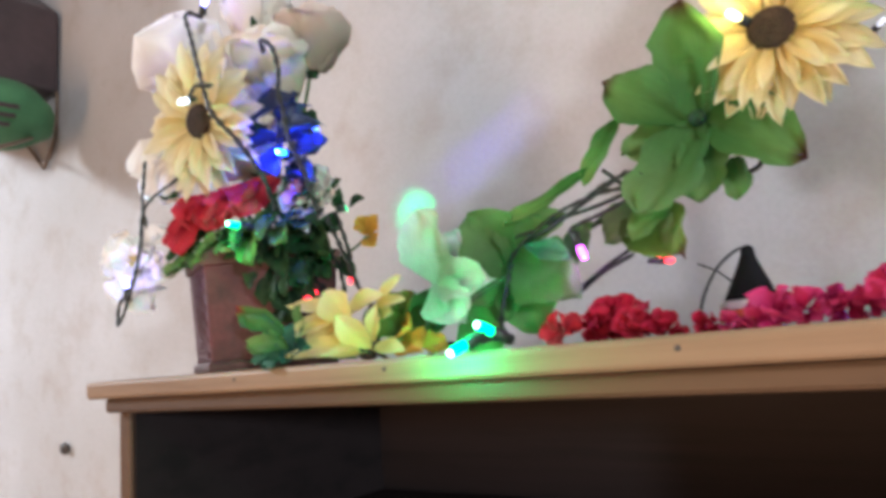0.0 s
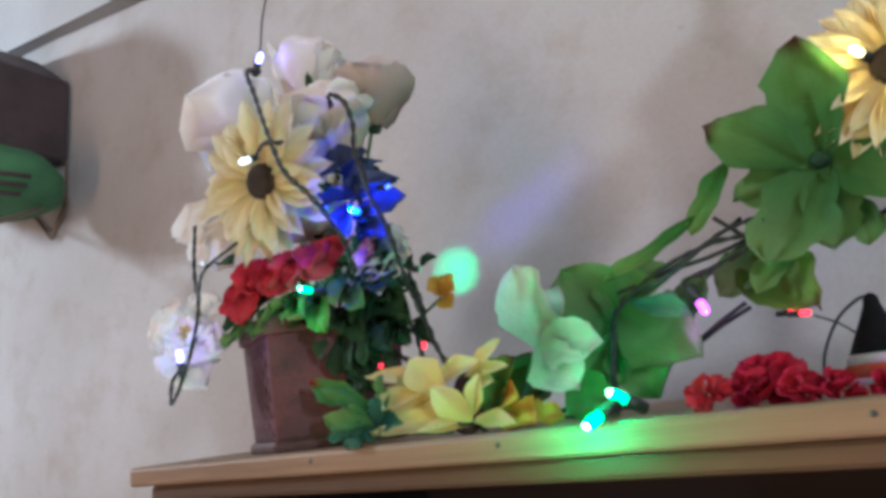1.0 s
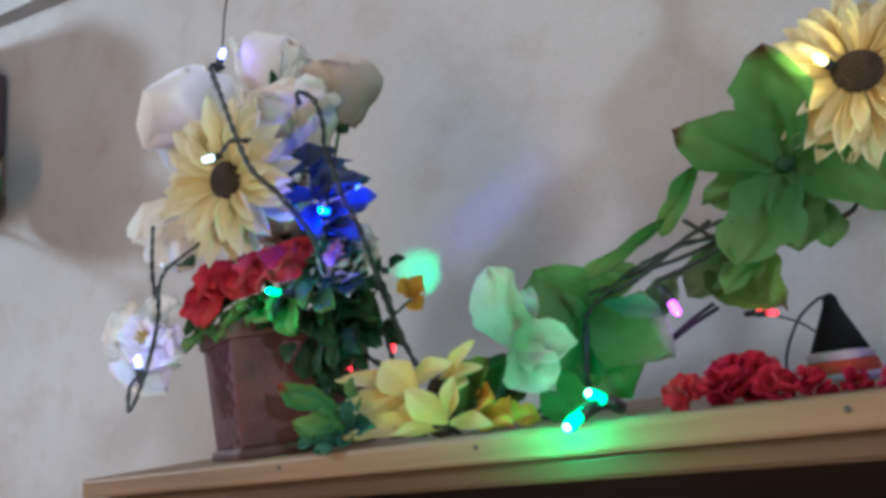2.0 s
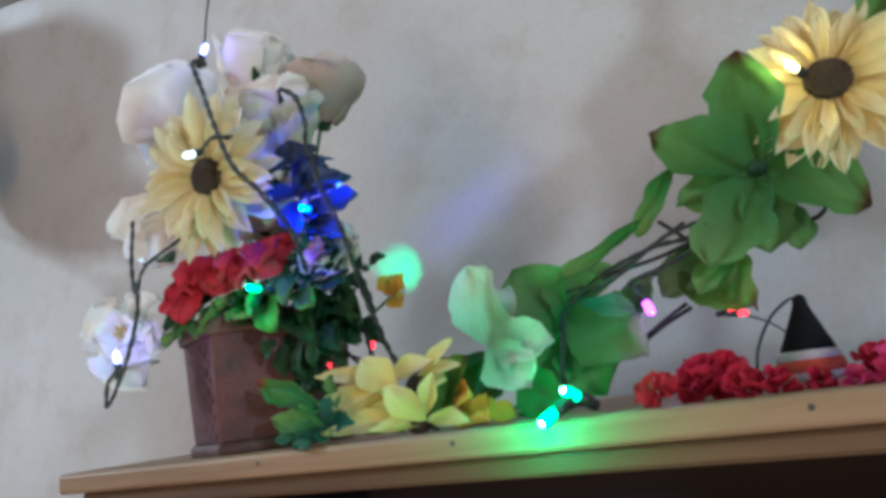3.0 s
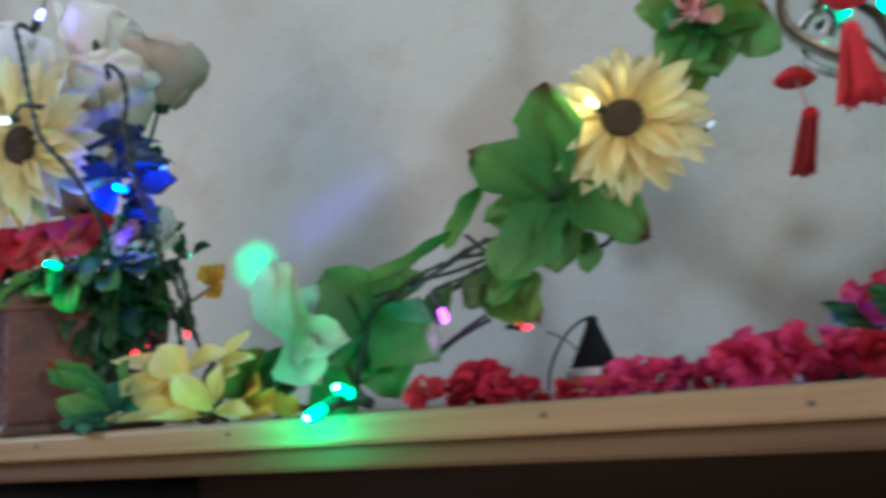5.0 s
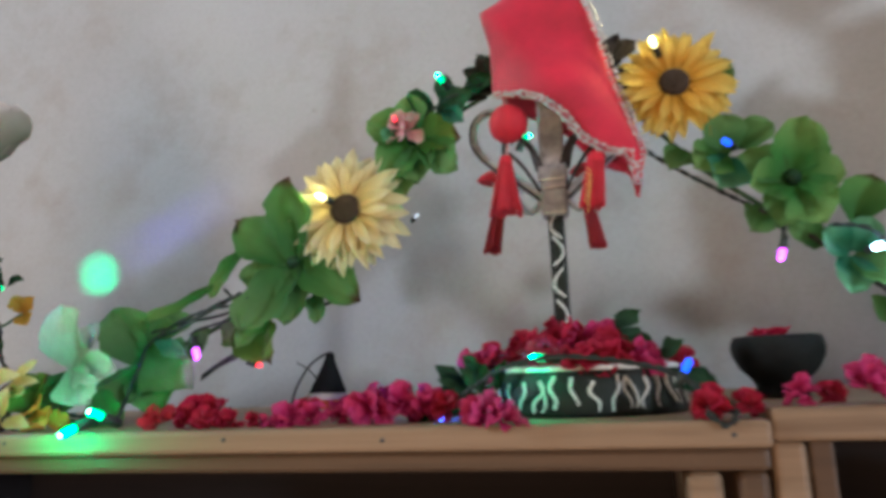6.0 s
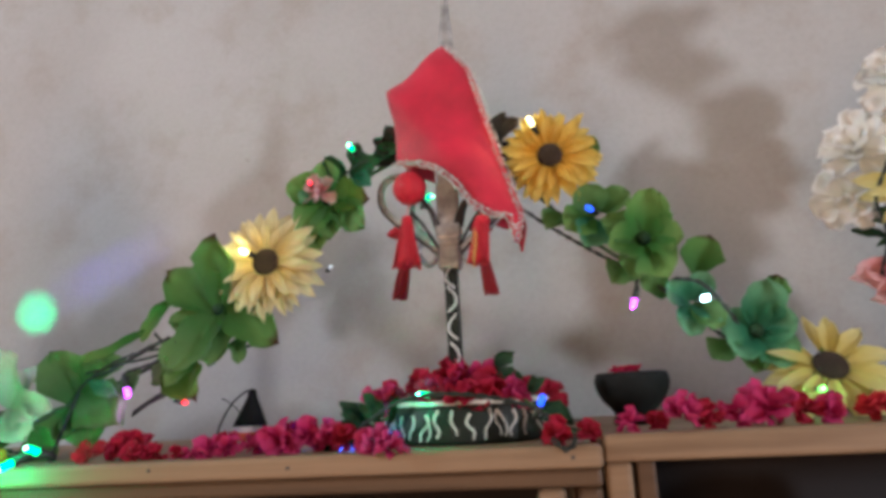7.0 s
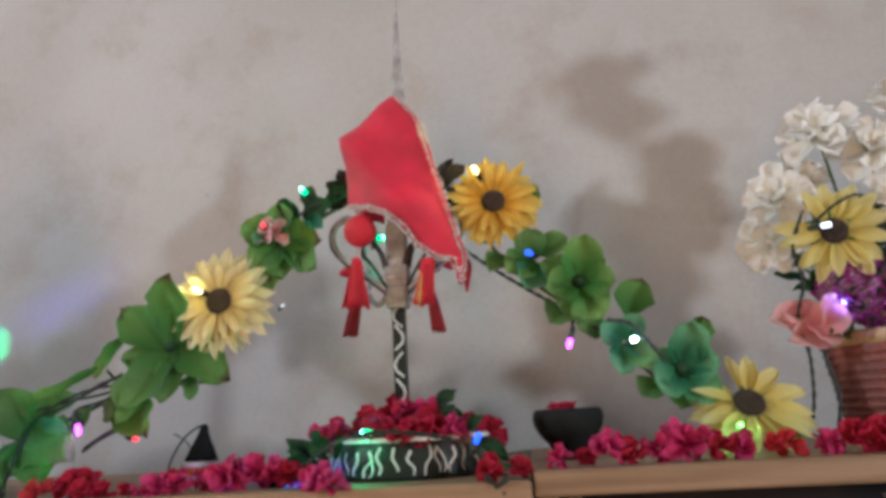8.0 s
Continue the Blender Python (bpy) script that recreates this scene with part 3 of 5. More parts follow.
    leaf_to(bunch, b, t, w, M_LEAF_BLUISH, (0.1, -1, 0.3), -0.2, 1.3, seed=int(t[0] * -900))
tube("stem", [(-0.330, 0.450, 1.700), (-0.340, 0.460, 1.66), ROOT], 0.0015, M_STEM, bunch)
fan = thing("white_lily_petals", Matrix(), "loose white silk petals with a greenish cast under the sunflower", "flower")
for b, t, w in (((-0.470, 0.432, 1.725), (-0.536, 0.420, 1.705), 0.036), ((-0.455, 0.432, 1.705), (-0.510, 0.418, 1.676), 0.034), ((-0.440, 0.43, 1.695), (-0.475, 0.418, 1.660), 0.030)):
    leaf_to(fan, b, t, w, M_WHITE, (0.4, -0.9, 0.1), -0.15, 1.0, "petal")
tube("stem", [(-0.440, 0.435, 1.705), (-0.42, 0.46, 1.66), ROOT], 0.0015, M_STEM, fan)

# red hibiscus-like flower across the rim
red = thing("red_flower", Matrix(), "red silk flower with folded hanging petals over the pot rim", "flower")
for i in range(9):
    x = -0.430 + 0.0108 * i
    leaf_to(red, (x + 0.004, 0.426 - 0.006 * (i % 2), 1.657 - 0.0006 * i), (x, 0.404 + 0.006 * (i % 2), 1.620 + 0.004 * (i % 3)), 0.031, M_RED, (0.9 if i % 2 else -0.2, -0.8, 0.1), 0.06, 0.8, "petal", i)
for i in range(5):
    leaf_to(red, (-0.418 + 0.018 * i, 0.440, 1.634), (-0.424 + 0.019 * i, 0.424, 1.657), 0.026, M_RED, (0.2, -0.6, 0.7), -0.3, 0.85, "petal", i + 9)
for i, (b, t, w) in enumerate((((-0.432, 0.415, 1.642), (-0.424, 0.404, 1.602), 0.026), ((-0.442, 0.415, 1.642), (-0.440, 0.405, 1.612), 0.022))):
    leaf_to(red, b, t, w, M_RED, (0.5 - 0.6 * i, -0.9, 0.1), 0.1, 1.0, "petal", i + 3)
tube("stem", [(-0.40, 0.445, 1.645), (-0.405, 0.465, 1.62), ROOT], 0.002, M_STEM, red)

rim_leaves = thing("rim_leaves", Matrix(), "small green leaves hanging over the pot rim", "leaves")
RIM = (((-0.420, 0.430, 1.618), (-0.400, 0.402, 1.603), 0.018, M_LEAF_LIME), ((-0.385, 0.430, 1.612), (-0.358, 0.398, 1.602), 0.018, M_LEAF_LIME), ((-0.440, 0.430, 1.612), (-0.446, 0.400, 1.592), 0.018, M_LEAF_LIME),
       ((-0.365, 0.430, 1.612), (-0.338, 0.400, 1.588), 0.028, M_LEAF_LIME), ((-0.340, 0.440, 1.615), (-0.308, 0.410, 1.600), 0.024, M_LEAF), ((-0.330, 0.450, 1.625), (-0.290, 0.430, 1.615), 0.026, M_LEAF_DARK),
       ((-0.455, 0.450, 1.610), (-0.480, 0.425, 1.598), 0.016, M_LEAF), ((-0.325, 0.460, 1.610), (-0.290, 0.440, 1.590), 0.026, M_LEAF_DARK), ((-0.330, 0.450, 1.640), (-0.296, 0.43, 1.640), 0.020, M_LEAF_DARK),
       ((-0.340, 0.440, 1.600), (-0.318, 0.425, 1.575), 0.022, M_LEAF_DARK), ((-0.320, 0.470, 1.610), (-0.300, 0.450, 1.570), 0.020, M_LEAF_DARK), ((-0.345, 0.450, 1.640), (-0.320, 0.43, 1.650), 0.022, M_LEAF_DARK))
for i, (b, t, w, mt) in enumerate(RIM):
    leaf_to(rim_leaves, b, t, w, mt, (-0.2 + 0.1 * (i % 3), -0.9, 0.5), -0.3, 1.2, seed=i)
rngl = random.Random(40)
for i in range(16):
    b = Vector((-0.445 + 0.0075 * i, 0.438, 1.624 + rngl.uniform(-0.008, 0.004)))
    leaf_to(rim_leaves, b, b + Vector((rngl.uniform(-0.016, 0.016), -0.034, rngl.uniform(-0.022, -0.006))), rngl.uniform(0.014, 0.020), (M_LEAF_LIME, M_LEAF_DARK, M_LEAF)[i % 3], (rngl.uniform(-0.3, 0.3), -0.8, 0.6), -0.3, 1.25, seed=i + 70)
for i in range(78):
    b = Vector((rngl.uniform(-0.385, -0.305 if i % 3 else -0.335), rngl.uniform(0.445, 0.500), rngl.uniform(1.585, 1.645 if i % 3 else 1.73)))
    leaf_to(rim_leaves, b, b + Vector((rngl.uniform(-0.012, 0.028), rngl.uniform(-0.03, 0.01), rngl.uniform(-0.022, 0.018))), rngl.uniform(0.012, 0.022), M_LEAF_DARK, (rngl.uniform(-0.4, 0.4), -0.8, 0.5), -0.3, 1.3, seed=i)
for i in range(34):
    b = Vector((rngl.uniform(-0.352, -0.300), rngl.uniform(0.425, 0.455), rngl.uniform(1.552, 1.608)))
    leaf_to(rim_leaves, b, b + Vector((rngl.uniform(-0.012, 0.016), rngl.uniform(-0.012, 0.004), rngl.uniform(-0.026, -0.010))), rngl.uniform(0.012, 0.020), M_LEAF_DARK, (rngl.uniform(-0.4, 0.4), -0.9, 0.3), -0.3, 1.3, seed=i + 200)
for i in range(3):
    tube("stem", [(-0.40 + 0.03 * i, 0.44, 1.614), (-0.40 + 0.01 * i, 0.46, 1.615), ROOT], 0.0012, M_STEM, rim_leaves)
leaf_to(rim_leaves, (-0.478, 0.425, 1.668), (-0.440, 0.405, 1.660), 0.022, M_LEAF_DARK, (0, -0.6, 0.9), -0.2, 1.1, seed=4)

rose((-0.314, 0.445, 1.640), (0.25, -0.9, 0.2), 0.017, M_WHITE, "small white silk flower with a pink heart", 27, ROOT, 0.9, group="small flowers in the maroon pot", name="small_flower", ruffle=0.18)
ruffled((-0.316, 0.437, 1.642), (0.25, -0.9, 0.15), 0.011, M_PINK, "pink heart of a small white silk flower", 28, "flower_heart", "small flowers in the maroon pot", 9)
small = thing("small_flower", Matrix(), "small ochre silk blossom behind the cables", "flower", "small flowers in the maroon pot")
for i, (b, t) in enumerate((((-0.292, 0.497, 1.606), (-0.276, 0.492, 1.620)), ((-0.292, 0.497, 1.604), (-0.280, 0.490, 1.596)), ((-0.292, 0.497, 1.606), (-0.296, 0.490, 1.622)))):
    leaf_to(small, b, t, 0.014, M_ORANGE, (0.5, -0.8, 0.2), -0.2, 1.0, "petal", i)
tube("stem", [(-0.292, 0.497, 1.605), (-0.32, 0.49, 1.59), (-0.36, 0.485, 1.595)], 0.0012, M_STEM, small)

# white ruffled lily hanging at the pot's side
def frilled(pos, way, radius, material, label, seed, root, layers, name, heart=None, frill=0.30):
    """A silk flower of separate frilled petals round a small heart."""
    rng = random.Random(seed)
    f = thing(name, facing(pos, way, rng.uniform(0, 6)), label, "flower")
    meshes = petal_set(("frill", material.name, radius), lambda i: petal("petal", radius, radius * (0.62 + 0.08 * i), material, 0.30, 0.5 - 0.35 * i, 1.0, frill, 0.06, i + seed, 8, 10, 0.66, 0.14, 0.5 if frill > 0.2 else 0.22))
    for li, (n, tilt, k) in enumerate(layers):
        for i in range(n):
            a = 2 * math.pi * (i + 0.4 * li) / n + rng.uniform(-0.25, 0.25)
            put("petal", rng.choice(meshes), f, petal_at(a, 0.002, -0.002 + 0.002 * li, tilt + rng.uniform(-0.2, 0.2), k * rng.uniform(0.8, 1.1), rng.uniform(-0.3, 0.3)))
    if heart:
        for i in range(5):
            a = 1.257 * i
            tube("stamen", [(0, 0, 0), (0.002 * math.cos(a), 0.002 * math.sin(a), 0.006), (0.005 * math.cos(a), 0.005 * math.sin(a), 0.013)], 0.0014, heart, f, n=6)
    stem_part(f, root)
    return f


frilled((-0.500, 0.412, 1.606), (0.30, -0.85, 0.10), 0.046, M_PEONY, "white frilled silk lily hanging beside the pot", 33, (-0.468, 0.450, 1.604), ((7, 0.10, 1.0), (6, 0.50, 0.85), (4, 1.0, 0.6)), "lily", M_YELLOW_BRIGHT)

# sprig and yellow flowers at the pot's foot
sprig = thing("leaf_sprig", Matrix(), "small green sprig with a red-tipped leaf at the pot's foot", "leaves")
M_REDTIP = petal_mat("leaf_red_tip", (0.06, 0.20, 0.05), (0.13, 0.28, 0.07), 0.3, 0.3, (0.42, 0.05, 0.05))
M_TEAL = petal_mat("leaf_teal", (0.02, 0.11, 0.07), (0.05, 0.20, 0.12), 0.3, 0.3)
for i, (b, t, w, mt) in enumerate((((-0.300, 0.415, 1.518), (-0.352, 0.405, 1.548), 0.020, M_REDTIP), ((-0.300, 0.410, 1.513), (-0.338, 0.402, 1.522), 0.019, M_LEAF_LIME), ((-0.298, 0.415, 1.514), (-0.345, 0.412, 1.506), 0.016, M_TEAL),
                                   ((-0.296, 0.412, 1.512), (-0.322, 0.402, 1.503), 0.022, M_TEAL), ((-0.295, 0.412, 1.512), (-0.290, 0.405, 1.530), 0.018, M_TEAL), ((-0.296, 0.412, 1.510), (-0.274, 0.405, 1.514), 0.018, M_TEAL),
                                   ((-0.298, 0.42, 1.514), (-0.300, 0.42, 1.545), 0.016, M_LEAF), ((-0.296, 0.412, 1.508), (-0.300, 0.402, 1.503), 0.020, M_TEAL))):
    leaf_to(sprig, b, t, w, mt, (0.1, -0.8, 0.6), -0.1, 1.25, seed=i)
tube("stem", [(-0.30, 0.415, 1.514), (-0.28, 0.425, 1.505), (-0.25, 0.43, 1.5025)], 0.0014, M_STEM, sprig)

def lying_flower(label, heart, petals, seed):
    """A soft silk flower lying on its side, its long petals spread out flat."""
    f = thing("sunflower", Matrix(), label, "flower", "yellow flowers on the board")
    for i, (b, t, w, tilt) in enumerate(petals):
        leaf_to(f, b, t, w, M_YELLOW_BRIGHT, (0.1, -0.9, tilt), -0.15 if i % 2 else 0.12, 1.6, "petal", seed + i, 0.15, 0.06)
    put("centre", disc_mesh(0.010), f, facing(heart, (0.2, -0.8, 0.4)), "olive brown flower centre")
    tube("stem", [heart, (heart[0] + 0.01, heart[1] + 0.025, heart[2] - 0.015), (heart[0] + 0.02, heart[1] + 0.05, TOP + 0.0016)], 0.0015, M_STEM, f)
    return f


lying_flower("pale yellow silk sunflower lying tipped beside the pot", (-0.243, 0.444, 1.531),
             (((-0.254, 0.436, 1.538), (-0.318, 0.430, 1.544), 0.017, 0.8), ((-0.254, 0.434, 1.535), (-0.320, 0.424, 1.529), 0.018, 0.5), ((-0.256, 0.430, 1.534), (-0.315, 0.418, 1.521), 0.015, 0.4), ((-0.255, 0.432, 1.532), (-0.304, 0.418, 1.511), 0.018, 0.3),
              ((-0.250, 0.426, 1.526), (-0.276, 0.428, 1.552), 0.028, 0.3), ((-0.262, 0.434, 1.536), (-0.228, 0.436, 1.547), 0.020, 0.6), ((-0.240, 0.442, 1.538), (-0.208, 0.436, 1.556), 0.013, 0.3), ((-0.242, 0.440, 1.537), (-0.206, 0.432, 1.541), 0.014, 0.7),
              ((-0.240, 0.442, 1.532), (-0.214, 0.432, 1.530), 0.016, 0.5), ((-0.252, 0.440, 1.528), (-0.268, 0.426, 1.508), 0.022, 0.3)), 3)
lying_flower("lemon silk flower with two raised petals on the board", (-0.236, 0.428, 1.509),
             (((-0.228, 0.422, 1.508), (-0.250, 0.412, 1.532), 0.021, 0.2), ((-0.228, 0.424, 1.512), (-0.216, 0.414, 1.536), 0.014, 0.1), ((-0.236, 0.420, 1.509), (-0.298, 0.410, 1.5045), 0.021, 0.9), ((-0.238, 0.426, 1.511), (-0.278, 0.420, 1.517), 0.018, 0.6),
              ((-0.232, 0.424, 1.506), (-0.262, 0.408, 1.5035), 0.018, 1.2), ((-0.230, 0.426, 1.508), (-0.196, 0.416, 1.506), 0.015, 0.9)), 23)
ochre = thing("ochre_leaves", Matrix(), "ochre and olive silk leaves lying on the board", "leaves")
for i, (b, t, w, mt) in enumerate((((-0.215, 0.440, 1.512), (-0.185, 0.420, 1.505), 0.024, M_ORANGE), ((-0.220, 0.445, 1.514), (-0.200, 0.425, 1.522), 0.020, M_ORANGE), ((-0.225, 0.450, 1.520), (-0.205, 0.440, 1.545), 0.030, M_LEAF_OLIVE), ((-0.22, 0.45, 1.515), (-0.235, 0.435, 1.535), 0.026, M_LEAF_OLIVE), ((-0.21, 0.44, 1.51), (-0.172, 0.43, 1.506), 0.02, M_ORANGE))):
    leaf_to(ochre, b, t, w, mt, (0.1, -0.8, 0.6), -0.2, 1.2, seed=i)
tube("stem", [(-0.222, 0.447, 1.516), (-0.205, 0.46, 1.508), (-0.18, 0.47, 1.5022)], 0.0013, M_STEM, ochre)

# ---- garland ----
garland = thing("leaf_garland", Matrix(), "arched garland of green silk leaves over the stand", "garland")
ARCH = [(-0.225, 0.455, 1.505), (-0.170, 0.490, 1.545), (-0.090, 0.520, 1.585), (-0.010, 0.540, 1.640), (0.050, 0.545, 1.700), (0.110, 0.545, 1.755), (0.165, 0.545, 1.785), (0.230, 0.545, 1.795), (0.290, 0.556, 1.760),
        (0.345, 0.560, 1.700), (0.410, 0.560, 1.645), (0.470, 0.558, 1.592), (0.530, 0.556, 1.545), (0.570, 0.55, 1.508)]
tube("vine", ARCH, 0.0022, M_STEM, garland, "thin green vine", 8)
CAM = (-0.02, -1.0, -0.05)
# four-lobed cluster beside the first sunflower
for i, (b, t, w, mt) in enumerate((((-0.012, 0.512, 1.634), (-0.006, 0.498, 1.710), 0.043, M_LEAF_TIP), ((-0.012, 0.512, 1.634), (-0.070, 0.500, 1.680), 0.040, M_LEAF_TIP), ((-0.010, 0.512, 1.636), (-0.052, 0.496, 1.576), 0.049, M_LEAF),
                                   ((-0.016, 0.513, 1.638), (0.044, 0.512, 1.602), 0.043, M_LEAF_TIP), ((-0.012, 0.518, 1.636), (-0.017, 0.508, 1.580), 0.038, M_LEAF), ((-0.010, 0.526, 1.645), (0.034, 0.536, 1.668), 0.046, M_LEAF),
                                   ((-0.016, 0.520, 1.636), (-0.064, 0.512, 1.624), 0.034, M_LEAF), ((0.004, 0.530, 1.612), (0.000, 0.522, 1.584), 0.022, M_LEAF),
                                   ((-0.072, 0.524, 1.590), (-0.032, 0.508, 1.546), 0.044, M_LEAF_OLIVE), ((-0.050, 0.524, 1.592), (-0.086, 0.510, 1.570), 0.034, M_LEAF), ((-0.036, 0.512, 1.592), (-0.062, 0.504, 1.562), 0.018, M_LEAF_LIME),
                                   ((-0.062, 0.505, 1.650), (-0.094, 0.500, 1.610), 0.017, M_LEAF_LIME), ((-0.088, 0.505, 1.620), (-0.150, 0.497, 1.586), 0.014, M_LEAF_LIME))):
    leaf_to(garland, b, t, w, mt, (-0.05 + 0.1 * (i % 3), -1, 0.2), -0.3 if i % 2 else 0.25, 1.15, seed=i, rag=0.42, wave=0.14)
put("node", mesh_of("node", *lathe([(0, 0.003), (0.004, 0.002), (0.006, 0), (0, -0.003)], 10), M_LEAF_DARK), garland, facing((-0.012, 0.506, 1.636), CAM))
# low dark cluster by the board
for i, (b, t, w, mt) in enumerate((((-0.150, 0.505, 1.552), (-0.182, 0.494, 1.602), 0.046, M_LEAF), ((-0.148, 0.505, 1.556), (-0.142, 0.495, 1.600), 0.042, M_LEAF), ((-0.154, 0.500, 1.566), (-0.098, 0.488, 1.528), 0.048, M_LEAF),
                                   ((-0.152, 0.500, 1.556), (-0.130, 0.485, 1.512), 0.044, M_LEAF), ((-0.152, 0.502, 1.552), (-0.172, 0.485, 1.512), 0.044, M_LEAF), ((-0.150, 0.508, 1.575), (-0.112, 0.500, 1.592), 0.026, M_LEAF),
                                   ((-0.138, 0.490, 1.572), (-0.098, 0.481, 1.556), 0.015, M_LEAF_MINT), ((-0.200, 0.474, 1.546), (-0.250, 0.460, 1.510), 0.036, M_LEAF), ((-0.200, 0.478, 1.540), (-0.214, 0.462, 1.506), 0.040, M_LEAF_OLIVE),
                                   ((-0.180, 0.470, 1.528), (-0.150, 0.460, 1.504), 0.034, M_LEAF), ((-0.115, 0.510, 1.556), (-0.088, 0.500, 1.580), 0.024, M_LEAF))):
    leaf_to(garland, b, t, w, mt, (-0.1 + 0.1 * (i % 4), -1, 0.25), -0.35 if i % 2 else 0.2, 1.1, seed=i + 20, rag=0.42, wave=0.14)
# pale mint petals
for i, (b, t, w) in enumerate((((-0.189, 0.459, 1.544), (-0.196, 0.447, 1.604), 0.037), ((-0.192, 0.456, 1.548), (-0.149, 0.446, 1.548), 0.034), ((-0.192, 0.455, 1.550), (-0.163, 0.444, 1.519), 0.036), ((-0.188, 0.462, 1.548), (-0.178, 0.454, 1.586), 0.026))):
    leaf_to(garland, b, t, w, M_LEAF_PALE, (0.3 - 0.5 * (i % 2), -1, 0.2), -0.3 if i % 2 else 0.15, 1.0, seed=i + 40, rag=0.5, wave=0.16)
# clusters towards the top
TOPL = (((0.095, 0.530, 1.745), (0.056, 0.520, 1.762), 0.038, M_LEAF_LIME), ((0.098, 0.530, 1.742), (0.068, 0.515, 1.708), 0.040, M_LEAF_LIME), ((0.100, 0.530, 1.742), (0.140, 0.515, 1.708), 0.036, M_LEAF), ((0.100, 0.530, 1.745), (0.138, 0.52, 1.745), 0.042, M_LEAF_OLIVE),
        ((0.098, 0.532, 1.742), (0.102, 0.520, 1.700), 0.040, M_LEAF), ((0.098, 0.532, 1.748), (0.095, 0.52, 1.785), 0.030, M_LEAF_LIME), ((0.075, 0.535, 1.725), (0.085, 0.53, 1.690), 0.030, M_LEAF_LIME),
        ((0.118, 0.535, 1.770), (0.150, 0.525, 1.785), 0.024, M_LEAF_DARK), ((0.115, 0.535, 1.765), (0.095, 0.525, 1.790), 0.022, M_LEAF_DARK), ((0.125, 0.54, 1.775), (0.128, 0.53, 1.805), 0.020, M_LEAF_DARK), ((0.125, 0.53, 1.77), (0.145, 0.52, 1.752), 0.020, M_TEAL),
        ((0.140, 0.54, 1.78), (0.170, 0.53, 1.80), 0.022, M_LEAF_DARK), ((0.09, 0.515, 1.752), (0.075, 0.505, 1.738), 0.018, M_LEAF_MINT))
for i, (b, t, w, mt) in enumerate(TOPL):
    leaf_to(garland, b, t, w, mt, (0.1 - 0.1 * (i % 3), -1, 0.2), -0.25 if i % 2 else 0.15, 1.15, seed=i + 60, rag=0.3, wave=0.14)
RIGHT = (((0.407, 0.535, 1.678), (0.418, 0.520, 1.722), 0.046, M_LEAF_LIME), ((0.407, 0.535, 1.676), (0.372, 0.520, 1.698), 0.034, M_LEAF), ((0.407, 0.534, 1.674), (0.372, 0.520, 1.668), 0.038, M_LEAF_LIME), ((0.408, 0.534, 1.674), (0.425, 0.518, 1.640), 0.044, M_LEAF_LIME),
         ((0.408, 0.534, 1.676), (0.442, 0.520, 1.672), 0.036, M_LEAF_LIME), ((0.405, 0.537, 1.672), (0.395, 0.525, 1.640), 0.036, M_LEAF), ((0.365, 0.545, 1.705), (0.335, 0.530, 1.690), 0.036, M_LEAF_LIME), ((0.365, 0.545, 1.705), (0.360, 0.53, 1.735), 0.036, M_LEAF),
         ((0.368, 0.545, 1.703), (0.352, 0.530, 1.672), 0.036, M_LEAF_MINT), ((0.370, 0.545, 1.710), (0.398, 0.53, 1.724), 0.030, M_LEAF), ((0.355, 0.560, 1.740), (0.372, 0.55, 1.790), 0.024, M_LEAF), ((0.455, 0.560, 1.640), (0.470, 0.548, 1.678), 0.040, M_LEAF_TIP),
         ((0.445, 0.545, 1.615), (0.422, 0.530, 1.630), 0.030, M_LEAF_MINT), ((0.445, 0.545, 1.612), (0.440, 0.530, 1.585), 0.032, M_LEAF_MINT), ((0.445, 0.545, 1.612), (0.470, 0.53, 1.590), 0.030, M_LEAF), ((0.448, 0.545, 1.615), (0.460, 0.535, 1.640), 0.028, M_LEAF_MINT),
         ((0.496, 0.540, 1.585), (0.508, 0.525, 1.628), 0.044, M_LEAF_MINT), ((0.496, 0.540, 1.583), (0.466, 0.525, 1.592), 0.036, M_LEAF_MINT), ((0.496, 0.538, 1.580), (0.470, 0.522, 1.562), 0.036, M_LEAF_MINT), ((0.497, 0.538, 1.580), (0.522, 0.522, 1.555), 0.040, M_LEAF_MINT),
         ((0.498, 0.540, 1.584), (0.530, 0.525, 1.590), 0.036, M_LEAF_MINT), ((0.494, 0.544, 1.580), (0.490, 0.53, 1.548), 0.034, M_LEAF), ((0.43, 0.55, 1.625), (0.400, 0.54, 1.640), 0.030, M_LEAF), ((0.515, 0.55, 1.60), (0.525, 0.545, 1.635), 0.026, M_LEAF_TIP),
         ((0.570, 0.55, 1.512), (0.598, 0.53, 1.524), 0.020, M_LEAF_LIME), ((0.39, 0.55, 1.655), (0.375, 0.54, 1.640), 0.03, M_LEAF), ((0.475, 0.55, 1.575), (0.455, 0.54, 1.560), 0.03, M_LEAF), ((0.335, 0.555, 1.715), (0.318, 0.54, 1.700), 0.028, M_LEAF))
for i, (b, t, w, mt) in enumerate(RIGHT):
    leaf_to(garland, b, t, w, mt, (0.15 - 0.1 * (i % 4), -1, 0.15), -0.35 if i % 2 else 0.2, 1.1, seed=i + 90, rag=0.3, wave=0.14)
for c in ((0.407, 0.528, 1.676), (0.496, 0.532, 1.583), (0.098, 0.522, 1.744)):
    put("node", mesh_of("node", *lathe([(0, 0.004), (0.004, 0.003), (0.007, 0), (0, -0.003)], 10), M_LEAF_DARK), garland, facing(c, CAM))
# thin bare twigs of the garland
